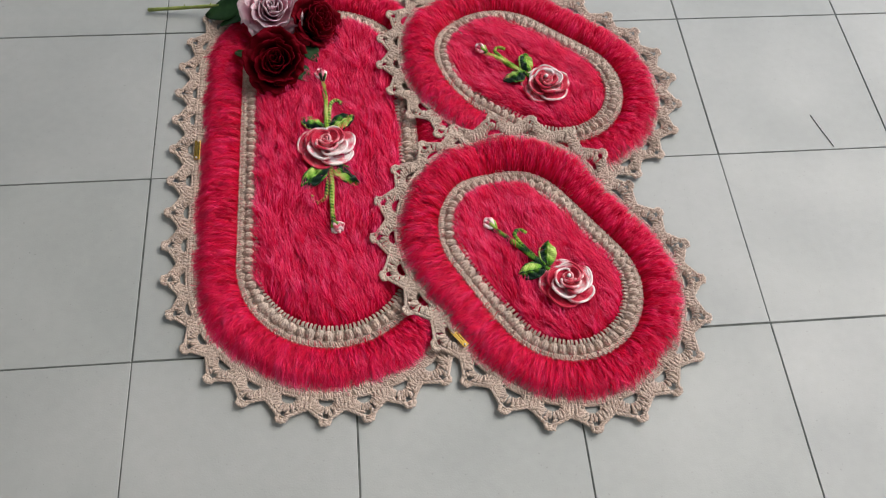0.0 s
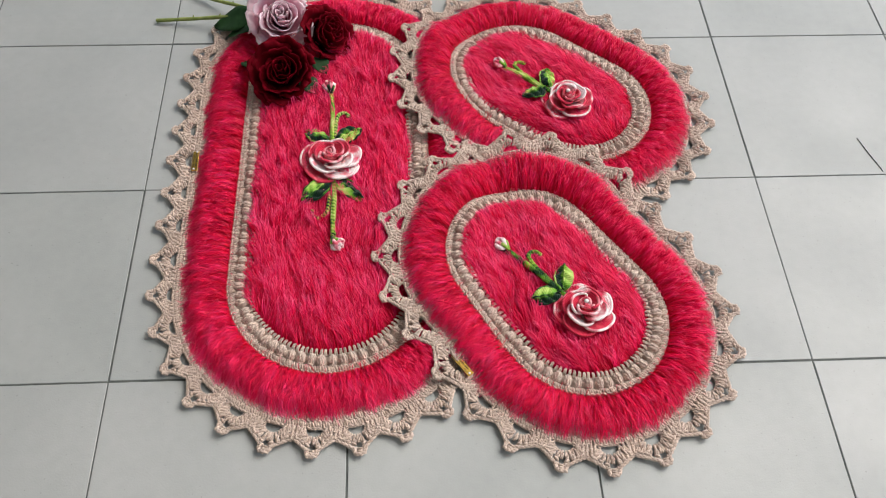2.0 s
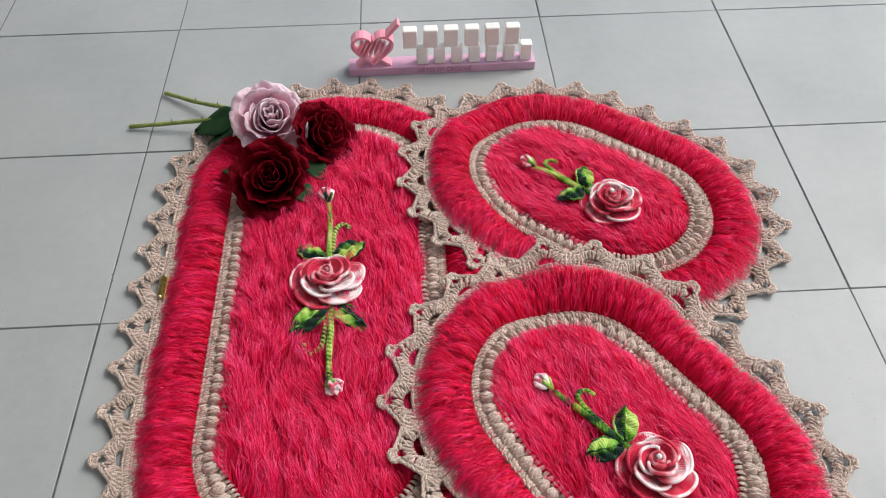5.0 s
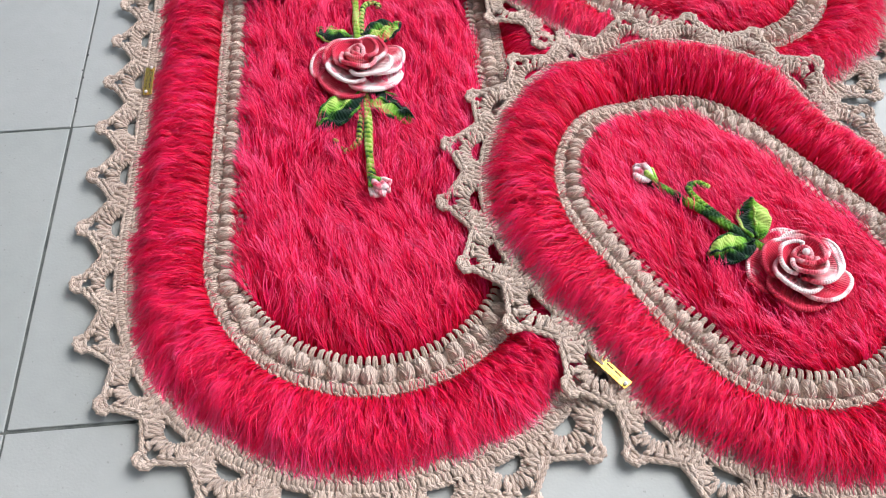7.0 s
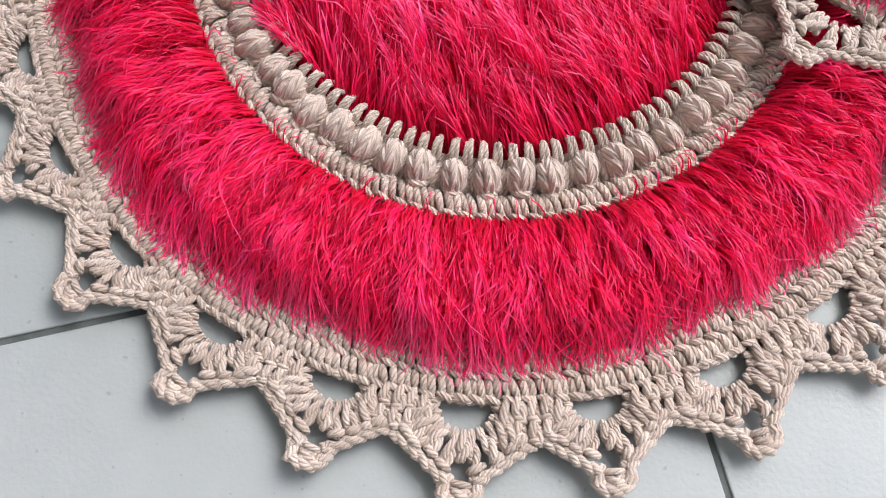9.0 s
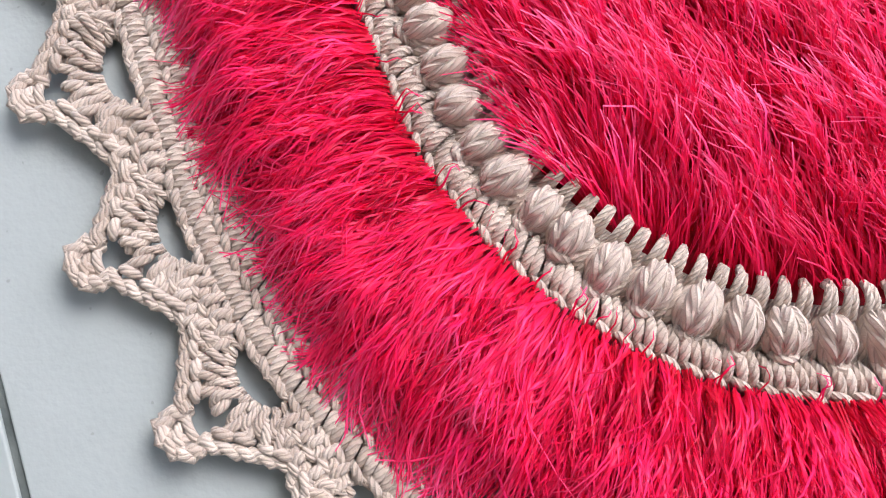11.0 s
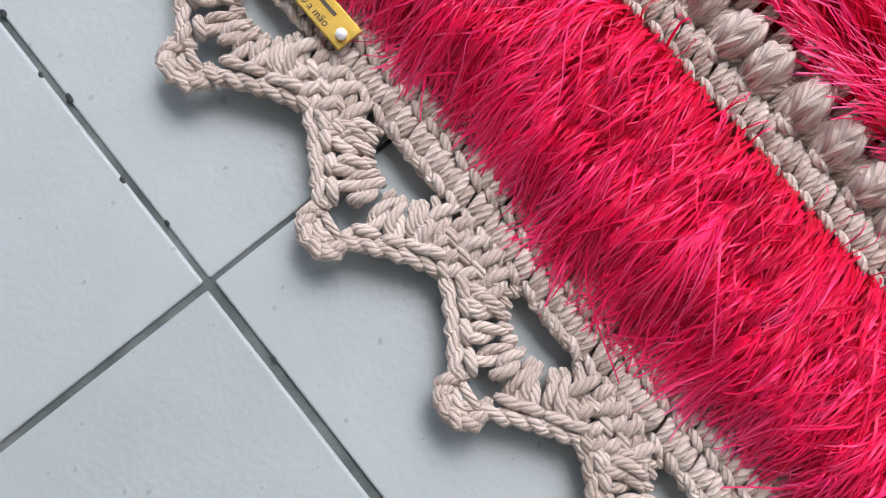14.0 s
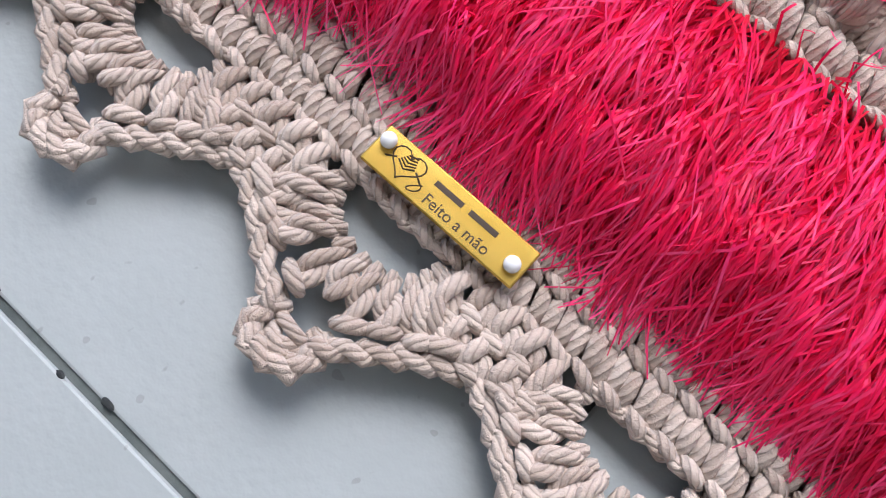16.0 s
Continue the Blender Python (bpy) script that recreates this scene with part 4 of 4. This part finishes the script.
# ---- cloth roses ----
def cloth_rose(name, label, x, y, z, size, aim, material, petals, seed, stem=None, leaves=()):
    """An artificial rose: petals wound outwards, each cupped with a rolled lip. aim: the way its face looks."""
    random.seed(seed)
    rose = tagged(new(name), label, "artificial rose", group="artificial roses")
    rose.location = (x, y, 0)
    turn = Vector(aim).to_track_quat("Z", "Y").to_matrix()
    place = np.array(turn)
    heart = np.array([0, 0, z]) - np.array(Vector(aim).normalized()) * size * 0.26
    layers = [(3, 0.055, 0.54, 115, 0.0, 0.2), (4, 0.125, 0.545, 84, 0.006, 0.5), (4, 0.200, 0.52, 74, 0.014, 0.1), (5, 0.300, 0.46, 60, 0.034, 0.6), (petals, 0.405, 0.36, 56, 0.075, 0.25)]
    for layer, (count, mouth, tall, wide, curl, shift) in enumerate(layers):
        for i in range(count):
            th = (i + shift) * 2 * math.pi / count + random.uniform(-0.14, 0.14)
            n, m = 33, 13
            a = np.linspace(-1, 1, n)[None]
            b = np.linspace(0, 1, m)[:, None]
            ang = th + a * radians(wide) * (0.55 + 0.45 * np.sin(np.minimum(b * 1.2, 1) * math.pi / 2))
            grow = random.uniform(0.88, 1.14)
            top = random.uniform(0.92, 1.06) - 0.20 * np.abs(a) ** 3 + random.uniform(-0.03, 0.03)
            lip = np.maximum(b - 0.74, 0) / 0.26
            rad = mouth * grow * (0.22 + 0.78 * np.sin(b * math.pi / 2) ** 0.8) + curl * lip ** 1.6 + 0.022 * a * (0.4 + 0.6 * b) + 0.026 * np.sin(a * 4.2 + 2.1 * i + layer) * b ** 2.5 + (0.012 * np.sin(a * 13 + 1.1 * i + layer) + 0.006 * np.sin(a * 27 + 3.1 * i)) * lip * (layer > 2)
            up = tall * top * (b ** 0.9) - curl * 0.75 * lip ** 2.2 + 0.030 * np.sin(a * 6.5 + 1.3 * i) * b ** 4 + (0.016 * np.sin(a * 17 + 2.7 * i + layer) + 0.008 * np.sin(a * 31 + 1.9 * i)) * lip * (layer > 3) + 0.05 * np.exp(-(a / 0.3) ** 2) * b ** 6 * (layer > 2)
            grid = size * np.stack([rad * np.cos(ang), rad * np.sin(ang), np.broadcast_to(up, ang.shape)], -1) @ place.T + heart
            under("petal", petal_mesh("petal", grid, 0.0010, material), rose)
    if stem:
        yv = Yarn(8)
        pts = np.array([(p[0] - x, p[1] - y, p[2]) for p in stem])
        s = np.linspace(0, len(pts) - 1, 14)
        pts = np.stack([np.interp(s, np.arange(len(pts)), pts[:, c]) for c in range(3)], -1)
        yv.strand(pts, 0.0034 + 0.0004 * np.sin(np.arange(14) * 2.1))
        for i in (3, 6, 9):
            yv.strand([pts[i], pts[i] + np.array([random.uniform(-0.004, 0.004), 0.003, 0.006])], [0.0022, 0.0007])
        v, q, at = yv.arrays()
        under("stem", mesh("stem", v, q, M_STEM, "yarn", at), rose, "green plastic stem with small thorns")
    for base, tip, width, tilt in leaves:
        n, m = 7, 9
        a = np.linspace(-1, 1, n)[None]
        b = np.linspace(0, 1, m)[:, None]
        base, tip = Vector(base), Vector(tip)
        d = tip - base
        sidev = d.cross(Vector((0, 0, 1))).normalized()
        sidev = (sidev + Vector((0, 0, tilt))).normalized()
        nor = sidev.cross(d).normalized()
        half = width / 2 * np.sin(math.pi * np.clip(b * 0.95 + 0.04, 0, 1)) ** 0.8 * (1 + 0.06 * np.sin(b * 40))
        g = np.array(base)[None, None] + b[..., None] * np.array(d) + (a * half)[..., None] * np.array(sidev) + (0.16 * np.abs(a) * half + 0.004 * np.sin(b * 5 + a))[..., None] * np.array(nor)
        under("leaf", petal_mesh("leaf", g - np.array([x, y, 0]), 0.0008, M_DARKLEAF), rose, "dark green cloth leaf")
    return rose


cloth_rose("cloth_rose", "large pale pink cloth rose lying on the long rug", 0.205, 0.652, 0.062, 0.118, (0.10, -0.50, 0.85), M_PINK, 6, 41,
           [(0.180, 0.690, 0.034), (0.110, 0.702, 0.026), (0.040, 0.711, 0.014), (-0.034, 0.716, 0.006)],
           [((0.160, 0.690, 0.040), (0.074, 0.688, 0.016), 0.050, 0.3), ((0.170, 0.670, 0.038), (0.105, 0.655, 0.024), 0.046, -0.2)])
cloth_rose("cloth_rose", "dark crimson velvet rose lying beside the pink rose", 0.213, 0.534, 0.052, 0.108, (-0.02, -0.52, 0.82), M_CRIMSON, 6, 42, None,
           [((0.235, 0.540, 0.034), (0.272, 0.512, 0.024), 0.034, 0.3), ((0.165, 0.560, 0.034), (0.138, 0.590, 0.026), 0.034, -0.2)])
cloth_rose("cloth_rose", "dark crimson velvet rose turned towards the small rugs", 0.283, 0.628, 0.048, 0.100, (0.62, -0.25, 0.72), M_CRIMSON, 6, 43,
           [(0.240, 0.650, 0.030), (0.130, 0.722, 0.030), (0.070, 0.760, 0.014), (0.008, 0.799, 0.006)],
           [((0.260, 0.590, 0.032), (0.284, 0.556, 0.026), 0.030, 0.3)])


# ---- standing sign behind the rugs ----
sign = tagged(new("standing_sign"), "small pink and white resin sign standing on the tiles", "sign")
sign.location = (0.472, 0.848, 0)
sign.rotation_euler = (0, 0, radians(0.4))
bm = bmesh.new()
box(bm, -0.159, 0.159, -0.016, 0.016, 0.0, 0.0150, 0.0008)
base = part("base", bm, M_LILAC, sign, "lilac base bar")
words = under("lettering", text_mesh("lettering", "ARTES EM CROCHÊ", 0.0115, M_MAUVE, 0.0002), base, "mauve incised words")
words.matrix_basis = pose(0.004, -0.0162, 0.0072, 90, 0, 0)
words.scale = (0.92, 1, 1)
for row, (x0, x1, z0, z1, count) in enumerate(((-0.070, 0.136, 0.046, 0.080, 6), (-0.048, 0.158, 0.0150, 0.047, 7))):
    step = (x1 - x0) / count
    for i in range(count):
        bm = bmesh.new()
        off = 0.003 if row else 0.0
        box(bm, x0 + i * step + 0.005, x0 + (i + 1) * step - 0.005, -0.008 - off, 0.010 - off, z0, z1, 0.0025)
        part("plain_block", bm, M_WHITE, sign, "plain white raised block")
f = np.linspace(0, 2 * math.pi, 40)
hx, hz = 0.036 * np.sin(f) ** 3, 0.034 * (0.8125 * np.cos(f) - 0.3125 * np.cos(2 * f) - 0.125 * np.cos(3 * f) - 0.0625 * np.cos(4 * f))
bm = bmesh.new()
outer = [[bm.verts.new((-0.116 + k * x, yy, 0.049 + k * zz)) for x, zz in zip(hx[:-1], hz[:-1])] for k, yy in ((1, -0.011), (0.86, -0.011), (0.86, 0.011), (1, 0.011))]
for r in range(4):
    a, b = outer[r], outer[(r + 1) % 4]
    for i in range(39):
        bm.faces.new((a[i], a[(i + 1) % 39], b[(i + 1) % 39], b[i]))
bmesh.ops.recalc_face_normals(bm, faces=bm.faces)
heart_ob = part("yarn_heart", bm, M_SIGNPINK, sign, "pink openwork heart of wound yarn")


def heart_bar(name, x, z, degrees, sx, sz):
    bm = bmesh.new()
    box(bm, -sx / 2, sx / 2, -0.0095, 0.0095, -sz / 2, sz / 2, 0.0005)
    part(name, bm, M_SIGNPINK, heart_ob).matrix_basis = pose(x, 0, z, 0, degrees, 0)


for i in range(6):
    heart_bar("yarn_bar", -0.118 + (i - 2.5) * 0.0074, 0.050 - abs(i - 2.5) * 0.001, 26, 0.0032, 1.45 * (0.027 - abs(i - 2.2) * 0.0045))
heart_bar("needle", -0.082, 0.082, 42, 0.006, 0.034)
for sx in (-0.138, -0.094):
    heart_bar("yarn_foot", sx, 0.019, 52 if sx < -0.1 else -52, 0.004, 0.022)

# ---- small marks ----
y = Yarn(5)
y.strand([(1.187, 0.4080, 0.0006), (1.196, 0.375, 0.0006), (1.204, 0.350, 0.0006), (1.208, 0.336, 0.0006)], 0.0007)
v, q, a = y.arrays()
tagged(new("loose_thread", mesh("loose_thread", v, q, M_CHIP, "yarn", a)), "fine dark thread lying on a tile", "thread")


def joint_chip(x, y, size, seed):
    """A small dark break in the grout beside a tile's edge."""
    random.seed(seed)
    bm = bmesh.new()
    bmesh.ops.create_icosphere(bm, subdivisions=2, radius=1.0)
    for v in bm.verts:
        v.co = Vector((v.co.x * size * 0.55 * random.uniform(0.75, 1.25), v.co.y * size * random.uniform(0.75, 1.25), v.co.z * 0.0004))
    ob = part("grout_chip", bm, M_CHIP, floor, "dark chip in the grout")
    ob.location = (x, y, -0.0002)


for k, (cx, cy, cs) in enumerate(((0.0014, 0.402, 0.0016), (-0.0012, 0.4135, 0.0012), (0.0014, 0.437, 0.0015), (0.0012, 0.4475, 0.0012), (-0.0013, 0.371, 0.0013), (0.0013, 0.352, 0.0011), (0.0013, 0.300, 0.0012))):
    joint_chip(cx, cy, cs, k)
